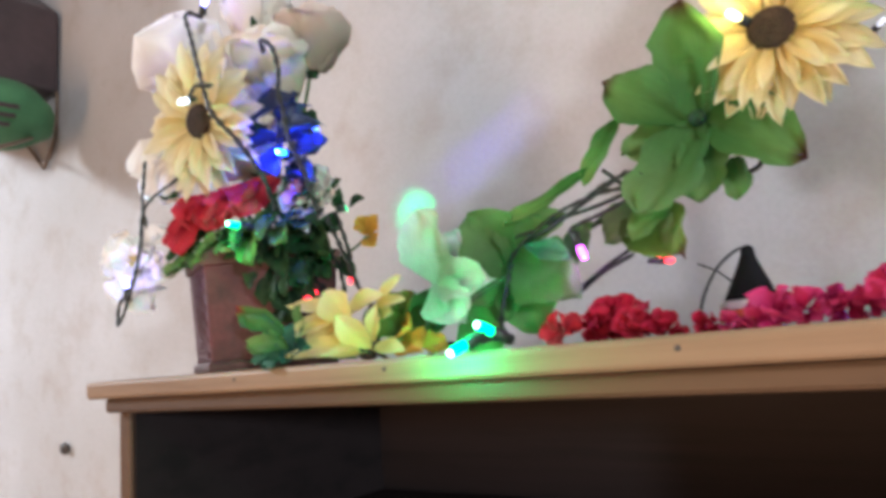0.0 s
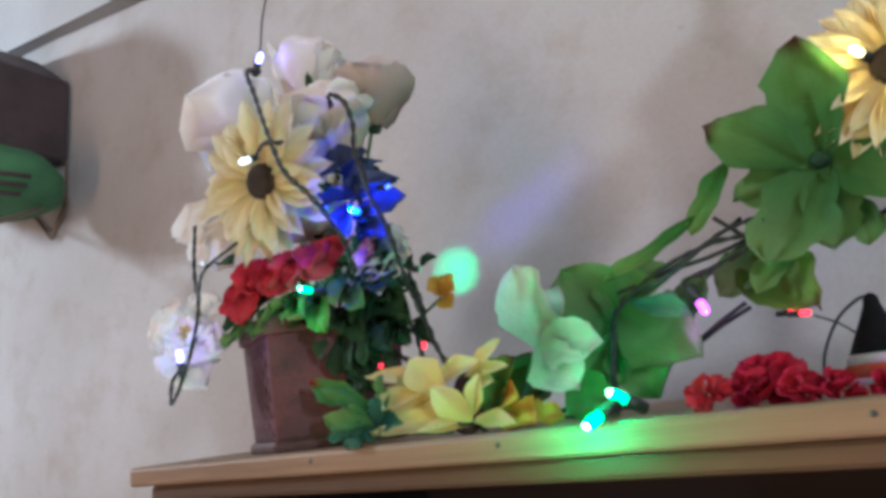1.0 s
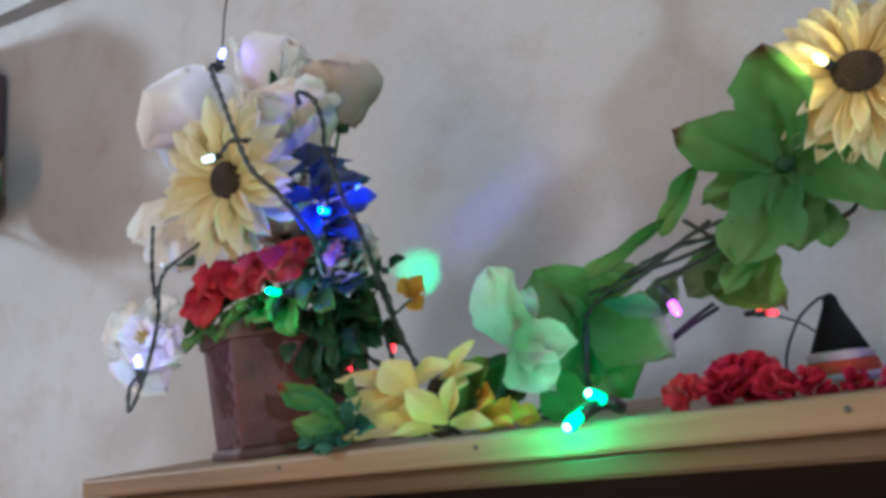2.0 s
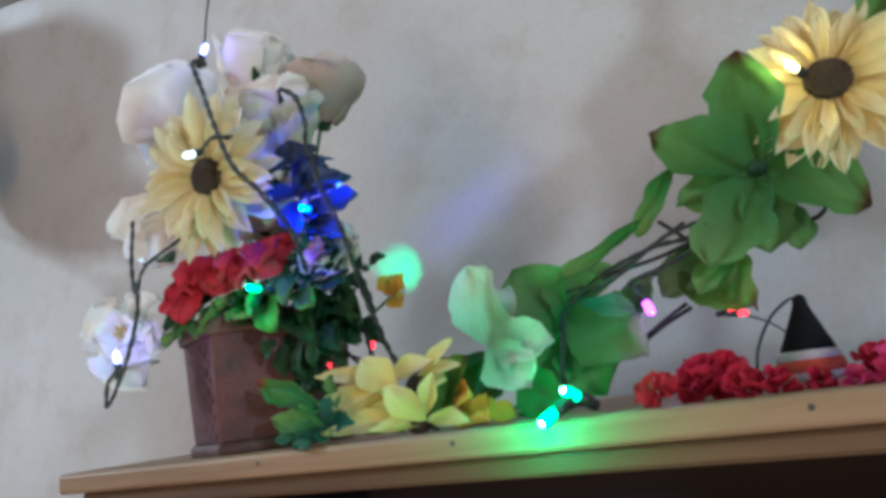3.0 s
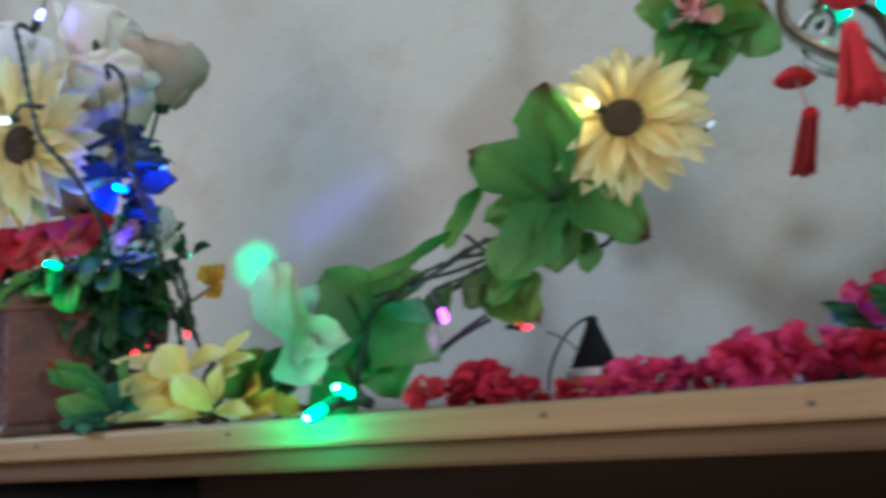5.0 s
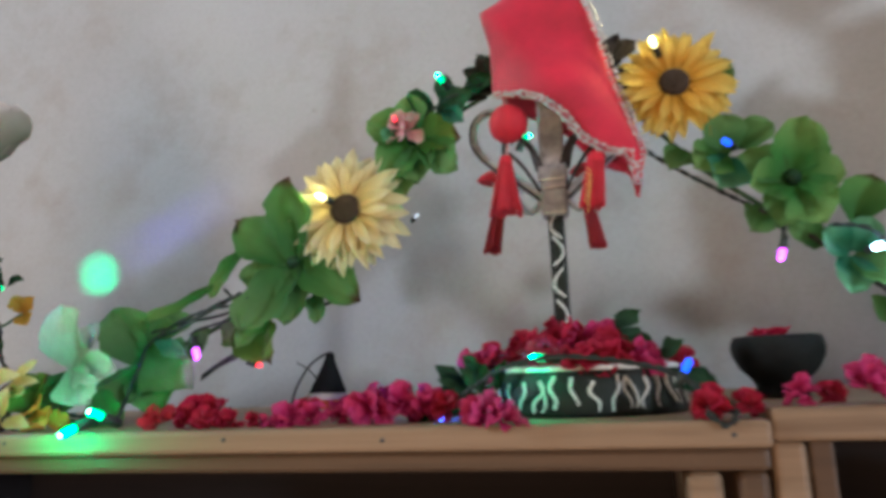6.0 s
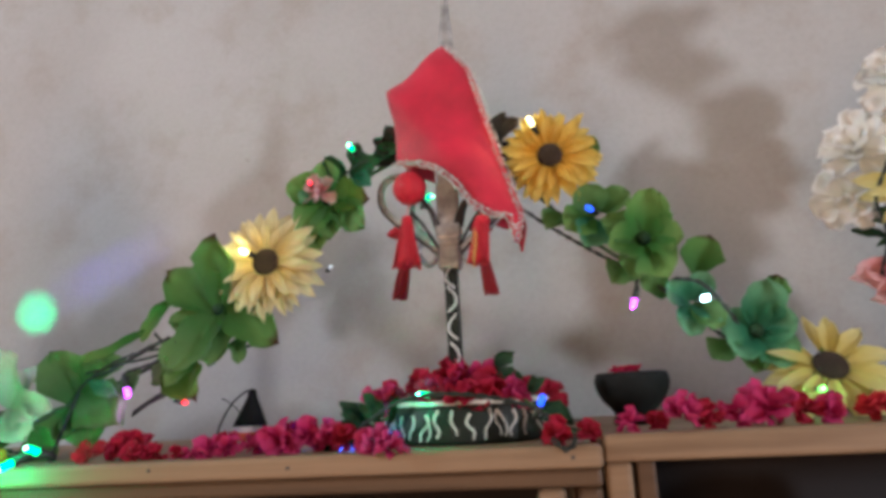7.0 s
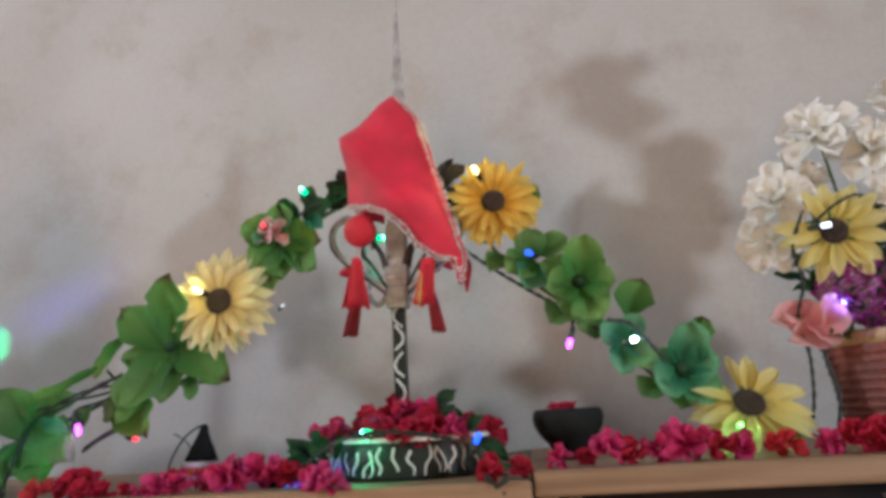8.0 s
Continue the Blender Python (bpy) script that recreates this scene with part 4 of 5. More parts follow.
for pts in (((-0.150, 0.500, 1.580), (-0.110, 0.505, 1.590), (-0.062, 0.505, 1.612)), ((-0.078, 0.503, 1.616), (-0.050, 0.505, 1.590), (-0.030, 0.515, 1.595)), ((-0.109, 0.520, 1.540), (-0.090, 0.522, 1.552), (-0.074, 0.525, 1.561)),
            ((-0.112, 0.523, 1.537), (-0.092, 0.520, 1.548), (-0.072, 0.527, 1.558)), ((-0.120, 0.505, 1.588), (-0.080, 0.500, 1.592), (-0.045, 0.508, 1.604))):
    tube("twig", pts, 0.0015, M_WIRE, garland, n=5)

sunflower((0.038, 0.508, 1.680), (0.02, -1.0, 0.05), 0.056, M_YELLOW_PALE, "pale yellow silk sunflower on the garland's rising side", 51, (0.03, 0.55, 1.68), ((22, 1.08, -0.02), (20, 0.98, 0.08), (15, 0.78, 0.20)), disc=0.29, slim=0.66)
sunflower((0.327, 0.535, 1.770), (-0.02, -1.0, 0.05), 0.051, M_YELLOW_DEEP, "deep yellow many-petalled silk sunflower on the garland", 52, (0.32, 0.565, 1.74), ((23, 1.08, -0.02), (21, 1.0, 0.10), (16, 0.80, 0.22)), disc=0.29, slim=0.64)
sunflower((0.550, 0.526, 1.548), (0.02, -0.82, 0.55), 0.063, M_YELLOW_BRIGHT, "lemon yellow silk sunflower at the garland's foot", 53, (0.55, 0.555, 1.52), ((15, 1.0, -0.05), (12, 0.9, 0.1)), disc=0.27, slim=0.68, skip=lambda a: 0.1 < (a % 6.283) < 0.75)
ruffled((0.092, 0.512, 1.750), (-0.1, -1, 0.1), 0.015, M_PINK, "small salmon cloth flower among the garland leaves", 54, "small_flower", "")

# ---- zebra-striped stand with scroll arms ----
SX, SY = 0.2192, 0.545
DEEP = Matrix.Translation((0.345, -0.144, 1.548)) @ Matrix.Scale(1.06, 4) @ Matrix.Translation((-0.345, 0.144, -1.548))
M_CROWN = petal_mat("dark_crown_leaf", (0.018, 0.014, 0.013), (0.045, 0.035, 0.032), 0.1, 0.3)


def stand():
    s = thing("candle_stand", Matrix.Translation((SX, SY, TOP)) @ Matrix.Scale(1.06, 4), "black wooden stand with white painted strokes, silver post and scroll arms", "stand")
    bx, by = 0.012, -0.022
    v, f = lathe([(0, 0), (0.074, 0), (0.075, 0.004), (0.071, 0.026), (0.069, 0.031), (0.060, 0.035), (0.038, 0.044), (0.018, 0.056), (0.010, 0.060), (0, 0.060)], 40)
    put("base", mesh_of("base", v, f, M_BLACK), s, Matrix.Translation((bx, by, 0)), "black domed base")
    v, f = lathe([(0.0690, 0.0300), (0.0706, 0.0308), (0.0700, 0.0330), (0.0660, 0.0342), (0.0655, 0.0330)], 40)
    put("rim_line", mesh_of("rim_line", v, f, M_STRIPE), s, Matrix.Translation((bx, by, 0)), "white painted rim line")

    def on_base(a, z):
        r = 0.0748 - (z - 0.004) * 0.19
        return (bx + r * math.sin(a), by - r * math.cos(a), z)

    rng = random.Random(8)
    for k in range(17):
        a = -1.35 + 0.165 * k + rng.uniform(-0.03, 0.03)
        z1, z0 = 0.0275 - rng.uniform(0, 0.005), 0.003 + rng.uniform(0, 0.005)
        lean, sway = rng.uniform(-0.06, 0.06), rng.choice((-1, 1)) * rng.uniform(0.02, 0.05)
        pts = [on_base(a + lean, z1), on_base(a + lean * 0.4 + sway, z1 * 0.7), on_base(a - lean * 0.3 - sway * 0.4, z1 * 0.42), on_base(a - lean, z0)]
        tube("stroke", pts, rng.uniform(0.0010, 0.0016), M_STRIPE, s, n=6, taper=rng.uniform(0.4, 0.9))
        if k in (2, 6, 11):
            pts = [on_base(a + lean, z1), on_base(a + 0.07, z1 * 0.65), on_base(a + 0.085, z1 * 0.35), on_base(a + 0.05, z0)]
            tube("stroke", pts, 0.0012, M_STRIPE, s, n=6, taper=0.6)
    part("stem", box_bm(-0.0065, 0.0065, -0.0055, 0.0055, 0.052, 0.160, 0.002), M_BLACK, s, "slim black stem")
    for z0, sg in ((0.062, 1), (0.088, -1), (0.114, 1), (0.136, -1)):
        tube("stroke", [(-0.004 * sg, -0.0062, z0), (0.0035 * sg, -0.0064, z0 + 0.007), (0.0035 * sg, -0.0064, z0 + 0.015), (-0.0035 * sg, -0.0062, z0 + 0.024)], 0.0016, M_STRIPE, s, n=6, flat=0.7)
    part("collar", box_bm(-0.011, 0.011, -0.010, 0.010, 0.155, 0.178, 0.003), M_SILVER, s, "silver collar")
    part("post", box_bm(-0.0095, 0.0105, -0.009, 0.009, 0.1775, 0.322, 0.002), M_SILVER, s, "worn silver post")
    part("post_block", box_bm(-0.0115, 0.0120, -0.011, 0.011, 0.184, 0.198, 0.002), M_SILVER, s)
    part("crossbar", box_bm(-0.040, 0.046, -0.004, 0.004, 0.266, 0.286, 0.004), M_DARKTRIM, s, "dark carved crossbar")
    for i, (b, t, w) in enumerate((((-0.034, -0.004, 0.270), (-0.070, -0.010, 0.292), 0.024), ((-0.034, -0.004, 0.272), (-0.058, -0.008, 0.306), 0.022), ((-0.034, -0.002, 0.272), (-0.072, -0.006, 0.268), 0.020), ((-0.030, -0.004, 0.276), (-0.044, -0.01, 0.305), 0.022),
                                   ((0.040, -0.004, 0.270), (0.074, -0.010, 0.296), 0.024), ((0.040, -0.004, 0.272), (0.062, -0.008, 0.306), 0.020), ((0.040, -0.002, 0.268), (0.080, -0.006, 0.274), 0.022), ((0.040, -0.002, 0.262), (0.070, -0.006, 0.254), 0.020))):
        leaf_to(s, b, t, w, M_CROWN, (0.05, -1, 0.2), -0.2, 1.4, "crown_leaf", i)
    for sg in (-1, 1):
        arm = [(0.006 * sg, 0, 0.168), (0.026 * sg, -0.001, 0.186), (0.048 * sg, -0.002, 0.203), (0.064 * sg, -0.002, 0.222), (0.064 * sg, -0.002, 0.243), (0.050 * sg, -0.002, 0.252), (0.040 * sg, -0.002, 0.240), (0.046 * sg, -0.002, 0.230)]
        tube("arm", arm, 0.0060, M_SILVER, s, "silver scroll arm", n=8, flat=0.6)
        tube("arm_outline", [(x + 0.0015 * sg, y - 0.0048, z - 0.002) for x, y, z in arm], 0.0010, M_DARKTRIM, s, n=5)
        rear = [(x * 0.72, 0.006 + abs(x) * 0.74, z) for x, y, z in arm]
        tube("arm", rear, 0.0054, M_SILVER, s, "silver scroll arm", n=8, flat=0.6)
        tube("arm_outline", [(x, y - 0.0045, z - 0.002) for x, y, z in rear], 0.0013, M_DARKTRIM, s, n=5)
        low = [(0.008 * sg, -0.002, 0.172), (0.020 * sg, -0.003, 0.160), (0.030 * sg, -0.003, 0.172), (0.026 * sg, -0.003, 0.184)]
        tube("arm_curl", low, 0.0026, M_SILVER, s, n=6)
        leaf = [(0.010 * sg, -0.006, 0.196), (0.016 * sg, -0.007, 0.214), (0.026 * sg, -0.007, 0.226)]
        tube("arm_leaf", leaf, 0.0055, M_DARKTRIM, s, "dark painted leaf", n=8, taper=0.5, flat=0.5)
        tube("arm_line", [(0.010 * sg, -0.005, 0.176), (0.024 * sg, -0.005, 0.200), (0.036 * sg, -0.005, 0.214)], 0.0016, M_DARKTRIM, s, n=5)
    v, f = lathe([(0, 0.318), (0.0085, 0.318), (0.0080, 0.345), (0.0072, 0.400), (0.0045, 0.425), (0.0030, 0.455), (0.0016, 0.490), (0.0004, 0.520), (0, 0.521)], 14)
    put("spire", mesh_of("spire", v, f, M_SILVER), s, Matrix.Translation((0.001, 0.002, 0)) @ Matrix.Rotation(radians(0.9), 4, "Y"), "thin silver spire")
    return s


stand()


# ---- red velvet cloth over the stand ----
def lerp_line(pts, s):
    seg = [math.dist(pts[i], pts[i + 1]) for i in range(len(pts) - 1)]
    run, total = 0.0, sum(seg)
    for i, d in enumerate(seg):
        if run + d >= s * total - 1e-9:
            k = (s * total - run) / d
            return pts[i][0] + (pts[i + 1][0] - pts[i][0]) * k, pts[i][1] + (pts[i + 1][1] - pts[i][1]) * k
        run += d
    return pts[-1]


CLOTH_L = [(0.230, 1.876), (0.202, 1.853), (0.176, 1.835), (0.184, 1.800), (0.183, 1.758)]
CLOTH_B = [(0.183, 1.758), (0.205, 1.754), (0.224, 1.745), (0.240, 1.731), (0.255, 1.710), (0.272, 1.698), (0.287, 1.695), (0.291, 1.673)]
CLOTH_R = [(0.235, 1.878), (0.258, 1.848), (0.270, 1.803), (0.284, 1.748), (0.299, 1.698), (0.293, 1.672)]


def cloth_depth(x, z):
    """How far in front of the stand the cloth hangs."""
    return 0.474 - 0.010 * math.sin((x - 0.17) * 26) - 0.004 * math.sin((x + z) * 70) + 0.02 * max(0.0, z - 1.82) / 0.06 - 0.003 * math.sin(z * 60 - x * 40)


def velvet():
    c = thing("velvet_cloth", DEEP, "red velvet stocking-shaped cloth with silver bead trim draped over the stand", "cloth")
    left = CLOTH_L + CLOTH_B[1:]
    n, w = 34, 16
    verts, faces = [], []
    for j in range(n + 1):
        a, b = lerp_line(left, j / n), lerp_line(CLOTH_R, (j / n) ** 0.92)
        for i in range(w + 1):
            u = i / w
            x, z = a[0] + (b[0] - a[0]) * u, a[1] + (b[1] - a[1]) * u
            verts.append((x, cloth_depth(x, z) + 0.006 * (2 * u - 1) ** 4, z))
    for j in range(n):
        for i in range(w):
            k = j * (w + 1) + i
            faces.append((k, k + 1, k + w + 2, k + w + 1))
    ob = put("front", mesh_of("front", verts, faces, M_VELVET), c, None, "bright red velvet sheet")
    so = ob.modifiers.new("thick", "SOLIDIFY")
    so.thickness, so.offset = 0.0022, 0
    back = put("back", mesh_of("back", [(x + 0.002, 0.530 - (y - 0.47) * 0.5 - 0.035 * max(0.0, (z - 1.80) / 0.08), z + 0.001) for x, y, z in verts], faces, M_VELVET), c)
    so = back.modifiers.new("thick", "SOLIDIFY")
    so.thickness = 0.002
    rng = random.Random(4)
    for name, line, count in (("bead_trim", CLOTH_R, 72), ("bead_trim", CLOTH_B, 66)):
        geos = []
        for k in range(count):
            x, z = lerp_line(line, k / (count - 1))
            for o in (-1, 1):
                r = 0.0017 * rng.uniform(0.7, 1.2)
                cx, cz = x + o * 0.0018 + rng.uniform(-0.0008, 0.0008), z + o * 0.0012 + rng.uniform(-0.0008, 0.0008)
                cy = cloth_depth(x, z) - 0.0015 + rng.uniform(-0.001, 0.0008)
                geos.append(([(cx + r, cy, cz), (cx - r, cy, cz), (cx, cy + r, cz), (cx, cy - r, cz), (cx, cy, cz + r), (cx, cy, cz - r)],
                             [(0, 2, 4), (2, 1, 4), (1, 3, 4), (3, 0, 4), (2, 0, 5), (1, 2, 5), (3, 1, 5), (0, 3, 5)]))
        v, f = joined(geos)
        put(name, mesh_of(name, v, f, M_BEAD, False), c, None, "silver bead edging")
    return c


velvet()


def tassel_geo(top, bottom, r0, r1, seed, strands=80):
    rng = random.Random(seed)
    geos = []
    a, b = Vector(top), Vector(bottom)
    for _ in range(strands):
        t = rng.uniform(0, 6.283)
        q = math.sqrt(rng.random())
        o = Vector((math.cos(t), math.sin(t), 0)) * q
        mid = a.lerp(b, 0.5) + o * (r0 * 0.55 + r1 * 0.45) + Vector((rng.uniform(-1, 1), rng.uniform(-1, 1), 0)) * 0.0008
        end = a.lerp(b, rng.uniform(0.9, 1.03)) + o * r1
        geos.append(tube_geo(spline([a + o * r0, mid, end], 3), 0.0011, 4))
    return joined(geos)


def pompom(label, ball, ball_r, top, tassels, seed, gold=False, near=True):
    t = thing("tassel_ornament", DEEP if near else Matrix(), label, "ornament", "red tassels under the cloth")
    bx, by, bz = ball
    if ball_r:
        v, f = lathe([(max(0.0, ball_r * math.sin(math.pi * i / 12)), -ball_r * math.cos(math.pi * i / 12)) for i in range(13)], 24, 0.03)
        put("ball", mesh_of("ball", v, f, M_TASSEL), t, Matrix.Translation(ball), "red thread-wound ball")
    for a, b, n in ((top, (bx, by, bz + ball_r), 5), ((bx, by, bz - ball_r), tassels[0][0], 5)):
        geos = []
        for k in range(n):
            c = Vector(a).lerp(Vector(b), (k + 0.5) / n)
            r = 0.0016
            geos.append(([(c.x + r, c.y, c.z), (c.x - r, c.y, c.z), (c.x, c.y + r, c.z), (c.x, c.y - r, c.z), (c.x, c.y, c.z + r), (c.x, c.y, c.z - r)],
                         [(0, 2, 4), (2, 1, 4), (1, 3, 4), (3, 0, 4), (2, 0, 5), (1, 2, 5), (3, 1, 5), (0, 3, 5)]))
        put("bead_string", mesh_of("bead_string", *joined(geos), M_BEAD, False), t, None, "small silver beads")
    tube("cord", [top, (bx, by, bz), tassels[0][0]], 0.0007, M_TASSEL, t, n=5)
    for i, (a, b, r0, r1) in enumerate(tassels):
        put("tassel", mesh_of("tassel", *tassel_geo(a, b, r0, r1, seed + i), M_TASSEL if near and not i else M_TASSEL_SHADED), t)
        v, f = lathe([(0, 0.004), (r0 * 0.9, 0.003), (r0 * 1.25, -0.001), (r0 * 1.1, -0.005), (0, -0.005)], 12)
        put("tassel_cap", mesh_of("tassel_cap", v, f, M_TASSEL), t, Matrix.Translation(a))
    if gold:
        for k in range(7):
            a, b = Vector(tassels[0][0]), Vector(tassels[0][1])
            c = a.lerp(b, 0.25 + 0.1 * k)
            tube("tinsel", [c + Vector((-0.006, -0.010, 0)), c + Vector((-0.003, -0.0125, -0.006)), c + Vector((-0.004, -0.0105, -0.012))], 0.0005, M_GOLD, t, n=4)
    return t


pompom("red thread ball with a long red tassel", (0.1945, 0.482, 1.7345), 0.0162, (0.1905, 0.478, 1.765), [((0.1905, 0.482, 1.704), (0.1885, 0.482, 1.658), 0.0045, 0.0140)], 1)
pompom("red tassel with gold tinsel threads", (0.2700, 0.478, 1.706), 0.0, (0.272, 0.474, 1.708), [((0.2620, 0.474, 1.696), (0.2560, 0.474, 1.655), 0.0060, 0.0095)], 5, True)
for label, top, a, b, seed in (("small red tassel coloured darker for shade under a red dish on the rear arm", (0.158, 0.588, 1.719), (0.1635, 0.590, 1.689), (0.1525, 0.598, 1.6465), 9),
                               ("red tassel coloured darker for shade behind the post on the rear arm", (0.246, 0.600, 1.722), (0.2465, 0.600, 1.692), (0.2540, 0.604, 1.6450), 12)):
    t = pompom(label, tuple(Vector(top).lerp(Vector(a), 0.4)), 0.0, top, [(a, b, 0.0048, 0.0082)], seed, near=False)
    v, f = lathe([(0, 0.006), (0.005, 0.0055), (0.010, 0.002), (0.0145, -0.004), (0.0120, -0.006), (0, -0.004)], 18)
    put("dish", mesh_of("dish", v, f, M_TASSEL), t, Matrix.Translation(top) @ Matrix.Rotation(radians(8), 4, "Y"), "small red dish")


# ---- black clay bowl ----
def bowl():
    b = thing("clay_bowl", Matrix.Translation((0.3835, 0.545, TOP_B)), "small black clay bowl with red petals in it", "bowl")
    v, f = lathe([(0, 0.0), (0.0195, 0.0), (0.0200, 0.003), (0.0172, 0.008), (0.0200, 0.013), (0.0285, 0.022), (0.0333, 0.031), (0.0343, 0.038), (0.0330, 0.0440), (0.0312, 0.0470), (0.0292, 0.0470), (0.0285, 0.043), (0.0250, 0.033), (0.015, 0.024), (0, 0.022)], 36, 0.03)
    put("body", mesh_of("body", v, f, M_CLAY), b, None, "rough black clay wall")
    rng = random.Random(2)
    me = petal_set(("ruf", M_CRIMSON.name), lambda i: petal("petal", 0.021, 0.020, M_CRIMSON, 0.25, 0.5 - 0.35 * i, 1.05, 0.30, 0.0, i + 11, 6, 6, 0.7, 0.12))
    for i in range(9):
        put("petal", me[i % 4], b, Matrix.Translation((-0.006 + rng.uniform(-0.010, 0.010), rng.uniform(-0.012, 0.008), 0.0435 + rng.uniform(0, 0.004))) @ petal_at(i * 2.4, 0, 0, rng.uniform(0.1, 0.7), 0.6))
    return b


bowl()


# ---- striped cone ornament ----
def cone():
    c = thing("cone_ornament", Matrix.Translation((-0.0110, 0.578, TOP)), "little black cone with white and red felt bands", "ornament")
    v, f = lathe([(0, 0.0195), (0.0180, 0.0195), (0.0165, 0.024), (0.0125, 0.033), (0.0080, 0.043), (0.0050, 0.051), (0.0044, 0.056), (0.0020, 0.0585), (0, 0.059)], 22, 0.04)
    put("cone", mesh_of("cone", v, f, M_JET), c, Matrix.Rotation(radians(3), 4, "Y"), "black cone top")
    for z0, z1, r0, r1, mt, lb in ((0.0135, 0.0200, 0.0205, 0.0190, M_BAND_WHITE, "white felt band"), (0.0050, 0.0138, 0.0222, 0.0208, M_BAND_RED, "orange-red felt band"), (0.0, 0.0054, 0.0222, 0.0223, M_BAND_WHITE, "white felt foot")):
        v, f = lathe([(0, z0), (r0 - 0.001, z0), (r0, z0 + 0.0015), (r1 + 0.0008, z1 - 0.0015), (r1 - 0.001, z1), (0, z1)], 24, 0.04)
        put("band", mesh_of("band", v, f, mt), c, None, lb)
    tube("hanging_loop", [(-0.034, -0.008, 0.005), (-0.030, -0.006, 0.024), (-0.018, -0.003, 0.045), (-0.004, 0, 0.056), (0.001, 0, 0.056)], 0.0011, M_WIRE, c, "dark wire loop", n=6)
    tube("hanging_loop", [(-0.032, 0.0, 0.050), (-0.018, -0.002, 0.042), (-0.006, -0.004, 0.030)], 0.0007, M_WIRE, c, n=5)
    return c


cone()

# ---- loose red and magenta flowers along the board ----
rngf = random.Random(77)


def bloom(x, y, z, r, mt, kind):
    r *= rngf.uniform(0.75, 1.1) * (0.86 if x > 0.33 else 0.84 if 0.0 < x < 0.15 else 0.86 if x < 0.0 else 1.0)
    y += rngf.uniform(-0.024, -0.004)
    if x > 0.345:
        y, z = y - 0.006, z + TOP_B - TOP - 0.001
    way = (rngf.uniform(-0.4, 0.4), -0.8 + rngf.uniform(-0.2, 0.2), rngf.uniform(0.25, 0.9))
    return ruffled((x, y, z), way, r, mt, "%s cloth flower lying on the cabinet top" % kind, rngf.randrange(9999))


for x, y, z, r, mt, kind in ((-0.084, 0.440, 1.508, 0.013, M_RED, "red"), (-0.058, 0.444, 1.510, 0.016, M_CRIMSON, "crimson"), (-0.038, 0.442, 1.506, 0.011, M_CRIMSON, "crimson"), (-0.048, 0.458, 1.511, 0.015, M_CRIMSON, "crimson"), (-0.066, 0.452, 1.509, 0.014, M_CRIMSON, "crimson"),
                             (-0.024, 0.438, 1.505, 0.010, M_CRIMSON, "crimson"), (-0.006, 0.438, 1.504, 0.008, M_CRIMSON, "crimson"), (0.010, 0.440, 1.504, 0.009, M_MAGENTA, "magenta"), (0.030, 0.440, 1.507, 0.013, M_MAGENTA, "magenta"), (0.042, 0.446, 1.509, 0.013, M_MAGENTA, "magenta"),
                             (0.056, 0.444, 1.508, 0.014, M_MAGENTA, "magenta"), (0.072, 0.446, 1.510, 0.016, M_MAGENTA, "magenta"), (0.085, 0.440, 1.512, 0.019, M_MAGENTA, "magenta"), (0.105, 0.446, 1.513, 0.018, M_MAGENTA, "magenta"), (0.125, 0.446, 1.514, 0.020, M_MAGENTA, "magenta"),
                             (0.140, 0.450, 1.512, 0.016, M_CRIMSON, "crimson"), (0.172, 0.415, 1.508, 0.018, M_MAGENTA, "bright magenta"), (0.186, 0.408, 1.506, 0.014, M_MAGENTA, "bright magenta"), (0.312, 0.430, 1.508, 0.013, M_CRIMSON, "crimson"), (0.336, 0.440, 1.508, 0.014, M_CRIMSON, "crimson"),
                             (0.366, 0.450, 1.510, 0.015, M_MAGENTA, "magenta"), (0.408, 0.455, 1.514, 0.019, M_MAGENTA, "magenta"), (0.424, 0.448, 1.510, 0.016, M_CRIMSON, "crimson"), (0.448, 0.452, 1.513, 0.017, M_MAGENTA, "pinkish magenta"), (0.468, 0.448, 1.516, 0.021, M_MAGENTA, "pinkish magenta"),
                             (0.494, 0.455, 1.512, 0.017, M_CRIMSON, "crimson"), (0.512, 0.455, 1.510, 0.015, M_MAGENTA, "magenta"), (0.545, 0.450, 1.512, 0.020, M_RED, "red"), (0.580, 0.460, 1.511, 0.016, M_MAGENTA, "magenta"), (0.602, 0.455, 1.513, 0.018, M_CRIMSON, "crimson"), (0.626, 0.460, 1.513, 0.019, M_CRIMSON, "crimson"),
                             (0.390, 0.470, 1.508, 0.013, M_CRIMSON, "crimson"), (0.022, 0.470, 1.509, 0.015, M_CRIMSON, "crimson"), (0.052, 0.474, 1.510, 0.016, M_MAGENTA, "magenta"), (0.080, 0.470, 1.511, 0.016, M_CRIMSON, "crimson"), (0.112, 0.474, 1.511, 0.016, M_MAGENTA, "magenta"), (-0.070, 0.476, 1.511, 0.016, M_CRIMSON, "crimson")):
    bloom(x, y, z, r, mt, kind)
# flowers heaped on the stand's base
for i in range(32):
    a = rngf.uniform(-2.6, 2.6)
    q = rngf.uniform(0.018, 0.062) if i < 18 else rngf.uniform(0.055, 0.084)
    x, y = SX + 0.010 + q * math.sin(a), SY - 0.022 - q * math.cos(a)
    z = TOP + 0.066 - q * 0.40 + rngf.uniform(0, 0.004)
    ruffled((x, y, z), (math.sin(a) * 0.5, -0.7, 0.7), rngf.uniform(0.013, 0.018), (M_CRIMSON, M_MAGENTA, M_CRIMSON)[i % 3], "crimson cloth flower heaped on the stand's base", 300 + i, "petal_flower", "flowers heaped on the stand", 11)
base_leaves = thing("dark_leaf_spray", Matrix(), "dark leaves lying round the stand's base", "leaves")
